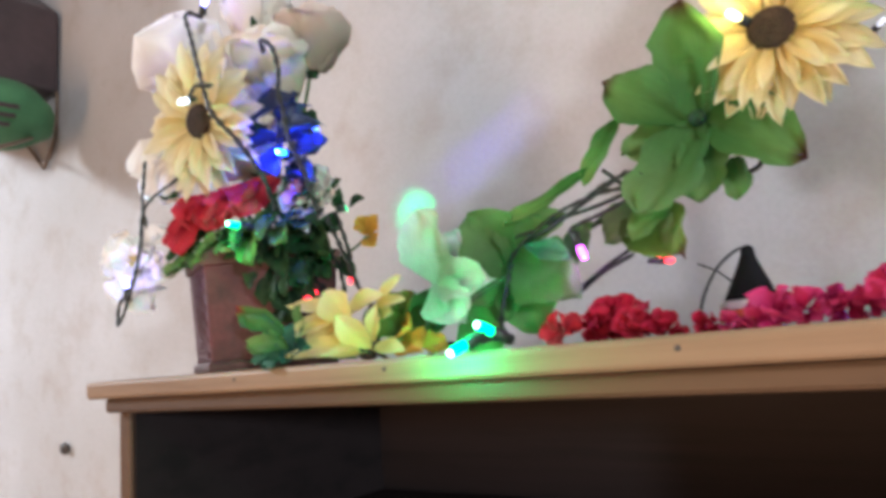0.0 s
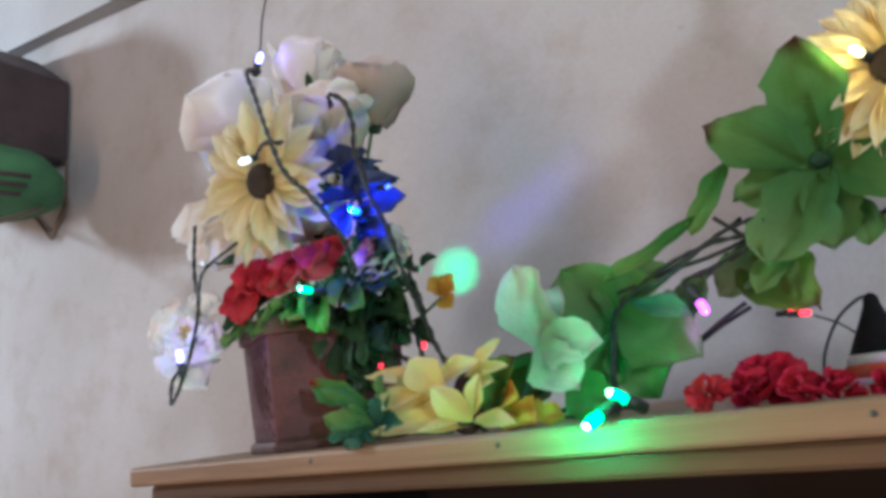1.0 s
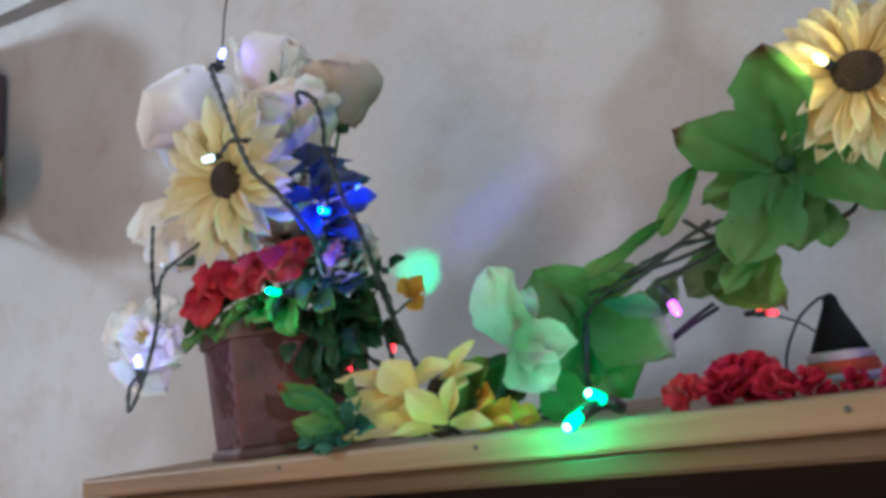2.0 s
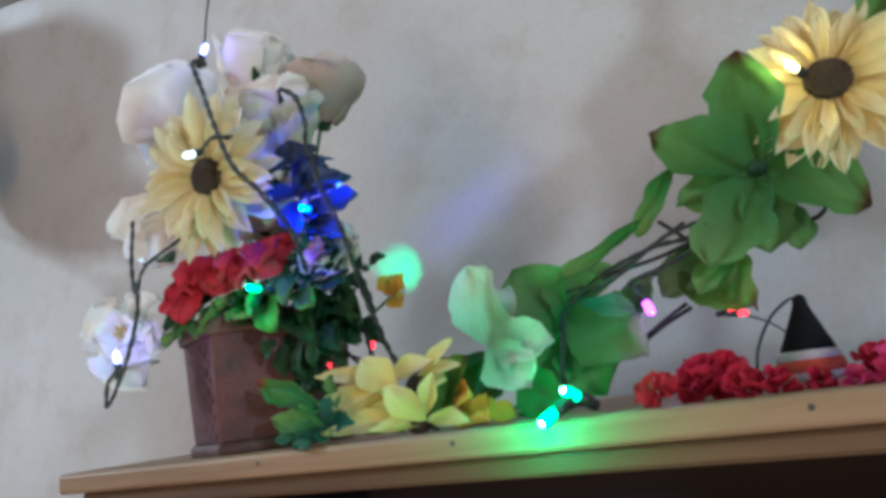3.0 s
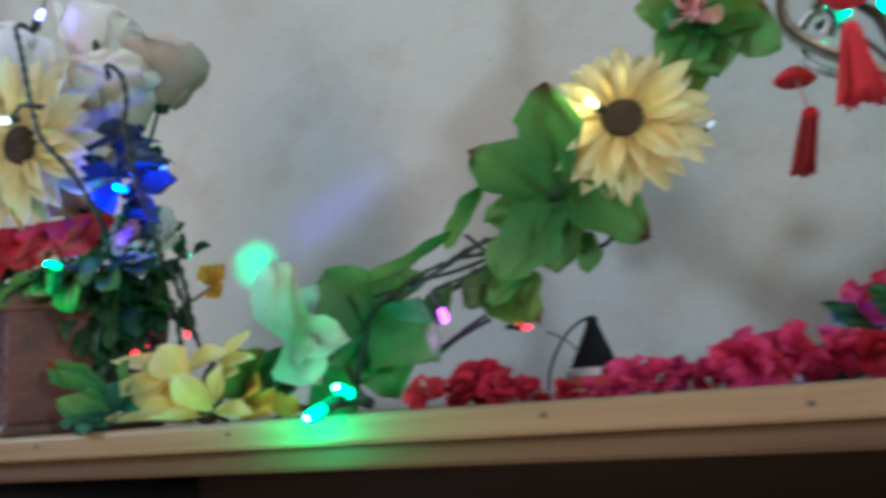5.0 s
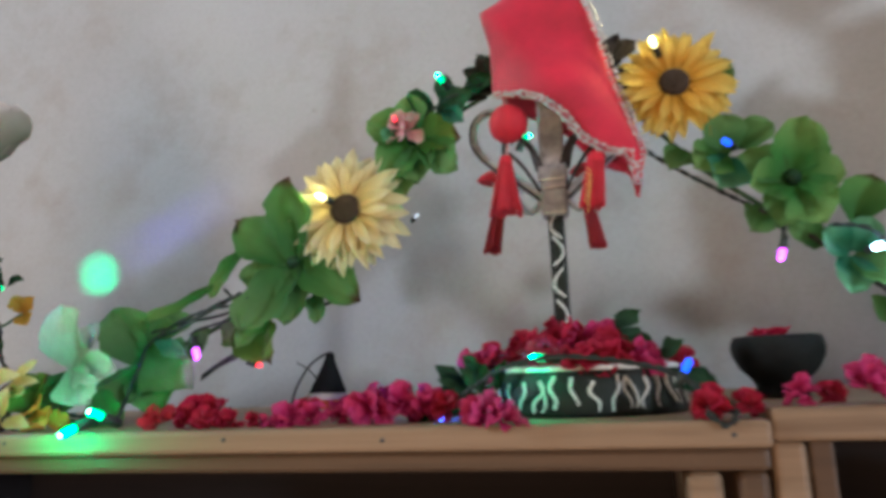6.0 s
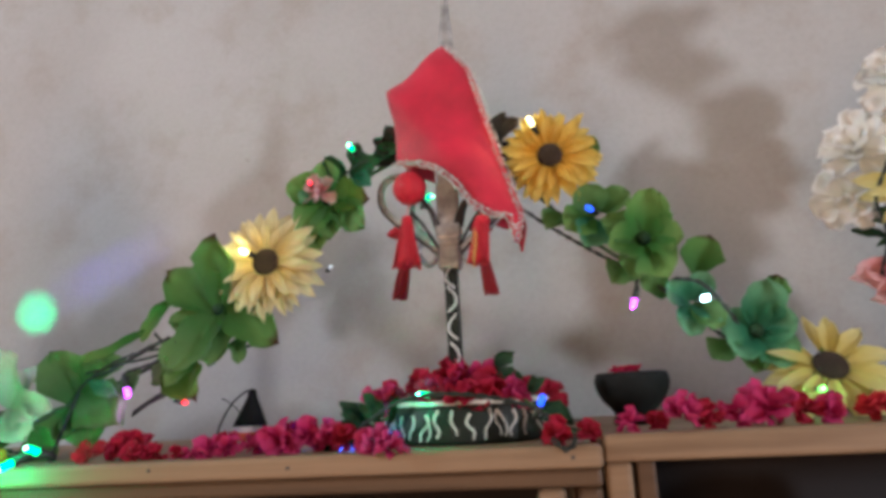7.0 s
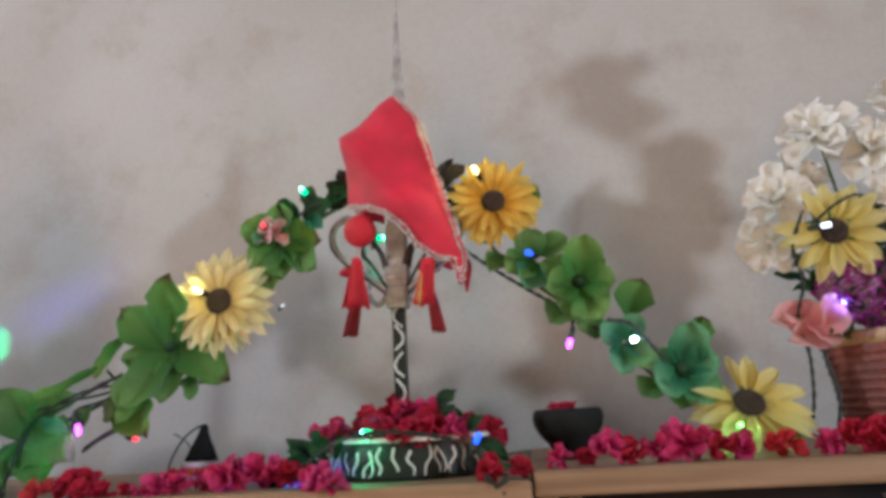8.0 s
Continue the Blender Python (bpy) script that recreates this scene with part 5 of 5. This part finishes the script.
for i, (b, t, w) in enumerate((((0.150, 0.47, 1.520), (0.128, 0.46, 1.540), 0.014), ((0.155, 0.47, 1.518), (0.118, 0.45, 1.514), 0.016), ((0.165, 0.47, 1.525), (0.150, 0.46, 1.545), 0.016), ((0.295, 0.46, 1.530), (0.325, 0.45, 1.515), 0.016), ((0.262, 0.49, 1.560), (0.285, 0.48, 1.548), 0.018),
                               ((0.262, 0.50, 1.562), (0.278, 0.49, 1.575), 0.018), ((0.300, 0.45, 1.520), (0.330, 0.43, 1.506), 0.012), ((0.150, 0.455, 1.510), (0.120, 0.44, 1.503), 0.014), ((0.290, 0.47, 1.540), (0.305, 0.46, 1.550), 0.014), ((0.158, 0.462, 1.514), (0.132, 0.452, 1.530), 0.010), ((0.160, 0.462, 1.518), (0.166, 0.452, 1.538), 0.010), ((0.152, 0.46, 1.512), (0.128, 0.45, 1.520), 0.010),
                               ((0.168, 0.462, 1.514), (0.148, 0.45, 1.538), 0.010), ((0.160, 0.455, 1.508), (0.136, 0.445, 1.506), 0.012), ((0.172, 0.462, 1.520), (0.180, 0.452, 1.540), 0.010))):
    leaf_to(base_leaves, b, t, w, M_LEAF_DARK, (0.1, -1, 0.4), -0.2, 1.35, seed=i)
tube("stem", [(0.120, 0.45, 1.504), (0.160, 0.47, 1.520), (0.20, 0.48, 1.545)], 0.0013, M_STEM, base_leaves)
tube("stem", [(0.330, 0.43, 1.504), (0.295, 0.46, 1.528), (0.26, 0.48, 1.552)], 0.0013, M_STEM, base_leaves)


# ---- right vase ----
VX, VY = 0.728, 0.600
vase = thing("flower_pot", Matrix.Translation((VX, VY, TOP_B)), "round terracotta pot of woven look with a straw-coloured rim", "pot")
v, f = lathe([(0, 0), (0.056, 0), (0.058, 0.004), (0.064, 0.050), (0.069, 0.092), (0.069, 0.094), (0.060, 0.094), (0.058, 0.080), (0, 0.078)], 40)
put("body", mesh_of("body", v, f, M_TERRA), vase, None, "brick-red woven wall")
for k in range(10):
    z = 0.008 + k * 0.0086
    r = 0.058 + (z - 0.004) / 0.088 * 0.011
    v, f = lathe([(r - 0.001, z - 0.0036), (r + 0.0011, z - 0.002), (r + 0.0013, z), (r + 0.0011, z + 0.002), (r - 0.001, z + 0.0036)], 48, 0.012)
    put("weave_ring", mesh_of("weave_ring", v, f, M_TERRA), vase)
v, f = lathe([(0.066, 0.092), (0.0715, 0.093), (0.0728, 0.099), (0.0715, 0.106), (0.066, 0.107), (0.062, 0.104), (0.062, 0.093)], 48, 0.015)
put("rim", mesh_of("rim", v, f, M_TERRA_RIM), vase, None, "straw-coloured plaited rim")
VROOT = (VX, VY, TOP + 0.085)
WGRP = "white peonies in the terracotta pot"
# the last six stand out of view, added to cast shade on the wall
for i, (p, w, r) in enumerate((((0.688, 0.590, 1.832), (-0.35, -0.75, 0.45), 0.046), ((0.738, 0.585, 1.806), (-0.1, -0.85, 0.35), 0.044), ((0.634, 0.590, 1.762), (-0.50, -0.75, 0.30), 0.044), ((0.628, 0.612, 1.716), (-0.55, -0.70, -0.25), 0.036),
                                ((0.752, 0.585, 1.752), (0.1, -0.85, 0.1), 0.040), ((0.800, 0.600, 1.800), (0.4, -0.8, 0.3), 0.044), ((0.790, 0.620, 1.860), (0.3, -0.6, 0.6), 0.044), ((0.676, 0.625, 1.786), (-0.1, -0.9, 0.3), 0.036), ((0.830, 0.500, 2.015), (0.1, -0.7, 0.6), 0.066),
                                ((0.850, 0.560, 1.900), (0.4, -0.7, 0.4), 0.046), ((0.880, 0.530, 1.820), (0.5, -0.7, 0.2), 0.046), ((0.845, 0.510, 1.730), (0.4, -0.8, 0.1), 0.046), ((0.870, 0.520, 1.650), (0.5, -0.8, 0.0), 0.044), ((0.850, 0.500, 1.960), (0.3, -0.7, 0.5), 0.046))):
    pe = frilled(p, w, r, M_PEONY, "white silk peony with loose open petals", 200 + i, VROOT, ((6, 0.10, 1.0), (6, 0.45, 0.86), (5, 0.95, 0.62)), "peony", None, 0.13)
    pe["group"] = WGRP
sunflower((0.665, 0.548, 1.711), (-0.20, -0.95, -0.05), 0.056, M_YELLOW_BRIGHT, "pale lemon silk sunflower in the terracotta pot", 220, VROOT, ((14, 1.0, -0.1), (9, 0.9, 0.1)), disc=0.27, slim=0.78, skip=lambda a: 0.7 < (a % 6.283) < 1.3)
pink = thing("rose", Matrix(), "pale pink silk rose leaning sideways over the pot rim", "flower")
for i, (b, t, w) in enumerate((((0.652, 0.575, 1.622), (0.588, 0.560, 1.625), 0.034), ((0.655, 0.570, 1.620), (0.606, 0.552, 1.640), 0.032), ((0.652, 0.568, 1.614), (0.640, 0.548, 1.650), 0.034), ((0.656, 0.568, 1.612), (0.610, 0.548, 1.610), 0.036),
                               ((0.630, 0.560, 1.612), (0.660, 0.545, 1.634), 0.038), ((0.624, 0.560, 1.626), (0.652, 0.546, 1.604), 0.034))):
    leaf_to(pink, b, t, w, M_PINK, (-0.1 + 0.15 * (i % 3), -1, 0.3), -0.3 if i % 2 else 0.3, 1.0, "petal", i + 5, 0.2, 0.14)
tube("stem", [(0.655, 0.570, 1.618), (0.680, 0.582, 1.612), VROOT], 0.0016, M_STEM, pink, n=6)
for i, (x, z) in enumerate(((0.672, 1.650), (0.690, 1.642), (0.708, 1.655), (0.725, 1.648), (0.745, 1.655), (0.700, 1.635), (0.735, 1.635), (0.765, 1.645))):
    rose((x, 0.555 + 0.006 * (i % 3), z), (-0.1 + 0.05 * i, -0.9, 0.2), 0.019, M_PURPLE, "small purple and white silk flower above the pot rim", 230 + i, VROOT, 0.8, name="small_flower", ruffle=0.2, group="purple flowers in the terracotta pot")
vl = thing("leaf_spray", Matrix(), "dark green leaf spray under the white peonies", "leaves")
rngv = random.Random(12)
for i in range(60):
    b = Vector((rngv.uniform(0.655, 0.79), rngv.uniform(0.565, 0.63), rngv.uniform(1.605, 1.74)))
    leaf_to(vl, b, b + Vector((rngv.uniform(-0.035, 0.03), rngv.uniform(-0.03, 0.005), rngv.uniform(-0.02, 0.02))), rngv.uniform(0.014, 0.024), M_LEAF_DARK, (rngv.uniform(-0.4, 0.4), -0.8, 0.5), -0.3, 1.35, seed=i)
leaf_to(vl, (0.668, 0.575, 1.665), (0.622, 0.56, 1.658), 0.016, M_LEAF_DARK, (0, -0.8, 0.5), -0.1, 1.4)
leaf_to(vl, (0.665, 0.575, 1.690), (0.630, 0.57, 1.694), 0.010, M_LEAF_DARK, (0, -0.8, 0.5), -0.1, 1.4)
for k in range(4):
    tube("stem", [(0.68 + 0.03 * k, 0.59, 1.70), (0.70 + 0.015 * k, 0.60, 1.64), VROOT], 0.0014, M_STEM, vl)

# white papers on the inner shelf of the second cabinet
pp = thing("paper_bundle", Matrix.Translation((0.72, 0.52, 1.331)), "bundle of crumpled white papers inside the cabinet", "papers")
for i in range(5):
    bm = bmesh.new()
    bmesh.ops.create_grid(bm, x_segments=10, y_segments=8, size=0.5)
    for v in bm.verts:
        v.co = (v.co.x * 0.09, v.co.y * 0.12, 0.128 + 0.008 * noise.noise((v.co.x * 3 + i * 4, v.co.y * 3, i))) if i else (v.co.x * 0.10, v.co.y * 0.13, 0.118)
        v.co.z -= 0.003 * i
    ext = bmesh.ops.extrude_face_region(bm, geom=list(bm.faces))
    for g in ext["geom"]:
        if isinstance(g, bmesh.types.BMVert):
            g.co.z -= 0.002 if i else 0.1175
    part("sheet", bm, M_PAPER, pp)

# ---- things high on the wall ----
rack = thing("wall_rack", Matrix(), "dark purple-brown box on a wire bracket high on the wall", "rack")
profile = ((-1.98, 2.185), (-1.495, 2.185), (-1.495, 2.385), (-1.65, 2.505), (-1.98, 2.53))
crate = bmesh.new()
rings = [[crate.verts.new((x, y, z)) for x, z in profile] for y in (0.45, 0.790)]
crate.faces.new(rings[0])
crate.faces.new(rings[1][::-1])
for k in range(5):
    crate.faces.new((rings[0][k], rings[0][(k + 1) % 5], rings[1][(k + 1) % 5], rings[1][k]))
bmesh.ops.bevel(crate, geom=list(crate.edges), offset=0.006, segments=2, affect="EDGES", profile=0.5)
part("box", crate, M_BOX, rack, "dark box with a sloping top")
for pts in (((-1.54, 0.79, 2.10), (-1.33, 0.645, 1.99), (-1.10, 0.48, 1.875)), ((-1.695, 0.785, 2.126), (-1.62, 0.785, 2.07), (-1.555, 0.785, 2.01)), ((-1.555, 0.785, 2.01), (-1.525, 0.785, 2.04), (-1.499, 0.785, 2.075)), ((-1.70, 0.79, 2.10), (-1.50, 0.60, 2.00), (-1.38, 0.48, 1.90)),
            ((-1.499, 0.785, 2.075), (-1.497, 0.787, 2.12), (-1.497, 0.787, 2.186))):
    tube("bracket_wire", pts, 0.004, M_RUST, rack, n=6)
bag = thing("cloth_bundle", Matrix.Translation((-1.44, 0.61, 2.060)), "rounded green cloth bundle under the dark box", "cloth")
v, f = lathe([(0, -0.045), (0.08, -0.042), (0.120, -0.01), (0.125, 0.03), (0.10, 0.060), (0.05, 0.078), (0, 0.081)], 28, 0.12)
put("cloth", mesh_of("cloth", v, f, M_GREEN_CLOTH), bag, Matrix.Diagonal((1.0, 1.1, 1.0, 1)))
for z, r in ((-0.006, 0.124), (-0.022, 0.112), (-0.036, 0.094)):
    arc = [(r * math.cos(radians(a)), 1.1 * r * math.sin(radians(a)), z + 0.004 * math.sin(radians(a * 3))) for a in range(-170, 11, 20)]
    tube("fold", arc, 0.0045, M_BOX, bag, "dark fold in the cloth", n=6)
nail = thing("nail", facing((-1.46, 0.797, 1.365), (0.2, -1, -0.1)), "old iron nail in the plaster", "nail")
put("shaft", mesh_of("shaft", *lathe([(0, 0.010), (0.012, 0.009), (0.014, 0.005), (0.006, 0.003), (0.005, -0.02), (0, -0.02)], 12), M_NAIL), nail)

# ---- string lights ----
LED_BLUE, LED_GREEN = led_mat("led_blue", (0.04, 0.10, 1.0), 12.0), led_mat("led_green", (0.0, 1.0, 0.32), 2.0)
LED_RED, LED_PURPLE = led_mat("led_red", (1.0, 0.03, 0.05), 4.0), led_mat("led_purple", (0.70, 0.09, 1.0), 6.0)
LED_WHITE, LED_WARM = led_mat("led_white", (0.75, 0.88, 1.0), 2.6), led_mat("led_warm", (1.0, 0.85, 0.40), 5.0)
# LED_OFF bulbs are unlit; their faint emission stands for a highlight on clear plastic
LED_VIOLET, LED_OFF = led_mat("led_violet", (0.28, 0.30, 1.0), 7.0), led_mat("led_unlit_glint", (0.80, 0.85, 0.95), 0.7)
LED_GREEN_LOW = led_mat("led_green_low", (0.30, 1.0, 0.22), 2.2)
LED_BLUE_LOW = led_mat("led_blue_low", (0.02, 0.10, 1.0), 2.5)
LED_BLUE_HI = led_mat("led_blue_bright", (0.02, 0.16, 1.0), 8.0)
LED_GREEN_HI, LED_WHITE_HI = led_mat("led_green_bright", (0.0, 1.0, 0.36), 3.0), led_mat("led_cool_bright", (0.55, 0.95, 1.0), 22.0)

lights = thing("string_lights", Matrix(), "dark cable of small coloured fairy lights strung through the flowers", "string lights")
bv, bf = lathe([(0, 0.0), (0.0020, 0.0), (0.0022, 0.003), (0.0022, 0.0065), (0.0017, 0.0082), (0, 0.0090)], 12)
hv, hf = lathe([(0, -0.0095), (0.0012, -0.0095), (0.0024, -0.0085), (0.0026, 0.0010), (0.0022, 0.0012), (0, 0.0012)], 10)
HOLDER = mesh_of("holder", hv, hf, M_WIRE)
BULBS = {}
cv, cf = lathe([(0, -0.0010), (0.0012, -0.0008), (0.0019, 0.0006), (0.0018, 0.0022), (0.0011, 0.0036), (0, 0.0040)], 12)
CORES = {}
for name, tone in (("led_green_bright", (0.62, 1.0, 0.85)), ("led_green", (0.50, 1.0, 0.80)), ("led_blue_bright", (0.30, 0.75, 1.0)), ("led_cool_bright", (0.8, 0.97, 1.0))):
    CORES[name] = mesh_of("core", cv, cf, led_mat(name + "_core", tone, 6.0))


def bulb(pos, way, mt, scale=1.2):
    if mt.name not in BULBS:
        BULBS[mt.name] = mesh_of("bulb", bv, bf, mt)
    m = facing(pos, way) @ Matrix.Scale(scale, 4)
    b = put("bulb", BULBS[mt.name], lights, m)
    put("holder", HOLDER, b, None, "black bulb holder")
    if mt.name in CORES:
        put("core", CORES[mt.name], b, Matrix.Translation((0, 0, 0.0056)), "white-hot bulb tip")
    return b


# light that each lit bulb throws on what is round it: watts and colour
GLOW = {"led_green_low": (0.016, (0.25, 1.0, 0.2)), "led_blue_bright": (0.42, (0.01, 0.03, 1.0)), "led_blue": (0.12, (0.02, 0.05, 1.0)), "led_green": (0.10, (0.0, 1.0, 0.40)), "led_green_bright": (0.22, (0.0, 1.0, 0.34)), "led_violet": (0.035, (0.26, 0.24, 1.0)), "led_warm": (0.075, (1.0, 0.82, 0.35)),
        "led_cool_bright": (0.07, (0.45, 0.9, 1.0)), "led_purple": (0.045, (0.7, 0.12, 1.0))}
for p, w, mt in (((-0.308, 0.424, 1.669), (0.1, -0.9, -0.1), LED_BLUE_HI), ((-0.338, 0.400, 1.612), (-0.2, -0.9, 0.1), LED_GREEN), ((-0.093, 0.484, 1.564), (0.35, -0.2, -0.9), LED_PURPLE), ((-0.048, 0.503, 1.549), (0.9, -0.3, 0.0), LED_RED), ((-0.042, 0.498, 1.547), (0.9, -0.4, -0.1), LED_RED),
                 ((-0.124, 0.416, 1.510), (-0.3, -0.6, 0.3), LED_GREEN_HI), ((-0.133, 0.399, 1.5045), (-0.35, -0.8, -0.35), LED_GREEN_HI), ((-0.385, 0.390, 1.728), (-0.5, -0.7, -0.3), LED_WHITE), ((-0.406, 0.420, 1.832), (0.55, -0.1, 0.6), LED_VIOLET), ((-0.476, 0.384, 1.578), (0.1, -0.2, 0.95), LED_VIOLET),
                 ((-0.448, 0.388, 1.655), (0.5, -0.6, 0.0), LED_OFF), ((-0.313, 0.495, 1.573), (0.1, -0.2, -0.95), LED_RED), ((-0.336, 0.470, 1.558), (-0.6, -0.5, -0.4), LED_RED), ((-0.327, 0.470, 1.561), (-0.6, -0.5, -0.3), LED_RED), ((0.130, 0.512, 1.790), (-0.2, -0.9, 0.2), LED_GREEN),
                 ((0.089, 0.497, 1.753), (0.2, -0.9, 0.1), LED_RED), ((0.023, 0.499, 1.689), (-0.4, -0.8, 0.2), LED_WARM), ((0.313, 0.518, 1.797), (-0.3, -0.8, 0.4), LED_WARM), ((0.188, 0.584, 1.7535), (0.9, -0.3, 0.1), LED_GREEN), ((0.1285, 0.505, 1.5075), (-0.5, -0.8, 0.2), LED_BLUE), ((0.362, 0.520, 1.706), (-0.5, -0.8, 0.1), LED_BLUE_LOW),
                 ((0.449, 0.507, 1.612), (0.1, -1.0, 0.0), LED_WHITE_HI), ((0.393, 0.528, 1.620), (-0.3, -0.2, -0.9), LED_PURPLE), ((0.212, 0.440, 1.5410), (-0.8, -0.5, 0.1), LED_GREEN), ((0.300, 0.425, 1.528), (0.4, -0.3, 0.8), LED_BLUE_LOW), ((0.532, 0.508, 1.529), (0.0, -0.9, 0.1), LED_GREEN_LOW),
                 ((0.647, 0.535, 1.714), (0.7, -0.5, 0.0), LED_WHITE), ((0.091, 0.545, 1.676), (0.5, -0.6, 0.2), LED_OFF), ((-0.318, 0.452, 1.610), (0.3, -0.8, 0.2), LED_OFF), ((0.664, 0.555, 1.640), (-0.5, -0.6, -0.3), LED_VIOLET)):
    bulb(p, w, mt, 0.8 if mt in (LED_RED, LED_OFF) else 1.5 if mt is LED_GREEN_HI else 1.2)
    glow = GLOW.get(mt.name)
    if glow:
        data = bpy.data.lights.new("bulb_light", "POINT")
        data.energy, data.color, data.shadow_soft_size = glow[0], glow[1], 0.0025
        new("bulb_light", data).location = Vector(p) + Vector(w).normalized() * (0.030 if mt is LED_GREEN_HI else 0.0125)

for pts in ([(-0.379, 0.398, 1.804), (-0.374, 0.380, 1.797), (-0.360, 0.375, 1.768), (-0.345, 0.372, 1.731), (-0.326, 0.368, 1.694), (-0.306, 0.373, 1.670), (-0.293, 0.385, 1.642), (-0.298, 0.403, 1.617)],
            [(-0.327, 0.369, 1.716), (-0.342, 0.366, 1.720), (-0.353, 0.368, 1.716)],
            [(-0.316, 0.412, 1.754), (-0.309, 0.403, 1.759), (-0.293, 0.401, 1.746), (-0.285, 0.399, 1.723), (-0.285, 0.398, 1.706), (-0.278, 0.396, 1.687), (-0.271, 0.394, 1.664), (-0.261, 0.398, 1.637), (-0.262, 0.412, 1.606)],
            [(-0.489, 0.410, 1.702), (-0.485, 0.405, 1.661), (-0.488, 0.410, 1.638)],
            [(-0.415, 0.395, 1.666), (-0.442, 0.382, 1.645), (-0.447, 0.380, 1.610), (-0.461, 0.380, 1.577), (-0.485, 0.382, 1.548), (-0.489, 0.384, 1.564), (-0.478, 0.384, 1.574)],
            [(-0.303, 0.470, 1.626), (-0.295, 0.470, 1.606), (-0.300, 0.482, 1.588), (-0.312, 0.494, 1.580)],
            [(-0.325, 0.480, 1.601), (-0.310, 0.470, 1.588), (-0.328, 0.468, 1.572), (-0.318, 0.470, 1.562), (-0.300, 0.472, 1.552), (-0.306, 0.474, 1.580), (-0.322, 0.476, 1.596)],
            [(-0.307, 0.424, 1.690), (-0.300, 0.415, 1.678), (-0.305, 0.410, 1.671)],
            [(-0.282, 0.440, 1.613), (-0.285, 0.460, 1.585), (-0.275, 0.475, 1.545), (-0.24, 0.49, 1.515), (-0.19, 0.49, 1.508), (-0.160, 0.500, 1.534), (-0.152, 0.496, 1.565), (-0.120, 0.495, 1.587), (-0.087, 0.496, 1.598), (-0.060, 0.498, 1.600)],
            [(-0.152, 0.494, 1.560), (-0.150, 0.470, 1.520), (-0.126, 0.430, 1.508), (-0.130, 0.405, 1.5055)],
            [(-0.150, 0.505, 1.575), (-0.110, 0.490, 1.583), (-0.075, 0.490, 1.602), (-0.050, 0.492, 1.606), (-0.062, 0.494, 1.590), (-0.100, 0.492, 1.578), (-0.095, 0.488, 1.572)],
            [(-0.062, 0.498, 1.600), (-0.03, 0.52, 1.600), (0.010, 0.53, 1.600), (0.022, 0.52, 1.610), (0.030, 0.53, 1.64), (0.05, 0.54, 1.70), (0.09, 0.53, 1.745), (0.13, 0.53, 1.782), (0.17, 0.54, 1.785)],
            [(0.285, 0.545, 1.730), (0.313, 0.550, 1.707), (0.359, 0.548, 1.673), (0.414, 0.548, 1.636), (0.455, 0.545, 1.595), (0.500, 0.545, 1.555), (0.535, 0.525, 1.530)],
            [(0.399, 0.545, 1.646), (0.397, 0.535, 1.634), (0.395, 0.530, 1.627)],
            [(0.430, 0.530, 1.636), (0.450, 0.515, 1.628), (0.468, 0.515, 1.605), (0.478, 0.52, 1.590)],
            [(0.120, 0.455, 1.505), (0.150, 0.445, 1.518), (0.185, 0.428, 1.536), (0.222, 0.424, 1.5415), (0.262, 0.425, 1.537), (0.298, 0.426, 1.526), (0.315, 0.415, 1.508), (0.325, 0.402, 1.504), (0.318, 0.397, 1.497), (0.308, 0.400, 1.505)],
            [(0.648, 0.545, 1.722), (0.665, 0.535, 1.735), (0.690, 0.540, 1.745), (0.705, 0.550, 1.735), (0.720, 0.56, 1.70), (0.70, 0.55, 1.665), (0.664, 0.555, 1.646), (0.640, 0.560, 1.600), (0.645, 0.560, 1.550), (0.630, 0.55, 1.506)],
            [(0.640, 0.55, 1.735), (0.628, 0.56, 1.700), (0.632, 0.56, 1.665), (0.620, 0.56, 1.625), (0.625, 0.56, 1.585), (0.610, 0.55, 1.525), (0.57, 0.54, 1.504)]):
    twisted("cable", pts, 0.00115, M_WIRE, lights, 280.0)
tube("cable", [(-0.408, 0.424, 1.826), (-0.411, 0.428, 1.850), (-0.407, 0.45, 1.95), (-0.42, 0.60, 2.30), (-0.42, 0.79, 2.50)], 0.0009, M_WIRE, lights, "single thin cable up to the wall", n=5)


def beam(pos, target, degrees, watts, colour):
    """The narrow lit cone of one bulb's lens."""
    data = bpy.data.lights.new("bulb_beam", "SPOT")
    data.energy, data.color, data.spot_size, data.spot_blend, data.shadow_soft_size = watts, colour, radians(degrees), 1.0, 0.002
    ob = new("bulb_beam", data)
    ob.matrix_world = look(pos, target)


beam((-0.296, 0.478, 1.628), (-0.470, 0.80, 1.699), 12, 30.0, (0.0, 1.0, 0.42))
for x, z, w in ((-0.415, 1.728, 3.4), (-0.375, 1.745, 6.0), (-0.330, 1.765, 5.0), (-0.285, 1.785, 3.2)):
    beam((-0.296, 0.446, 1.690), (x, 0.80, z), 15, w, (0.12, 0.09, 1.0))
bulb((-0.296, 0.472, 1.627), (-0.45, 0.85, 0.2), LED_GREEN)
bulb((-0.296, 0.440, 1.689), (-0.2, 0.9, 0.3), LED_BLUE)
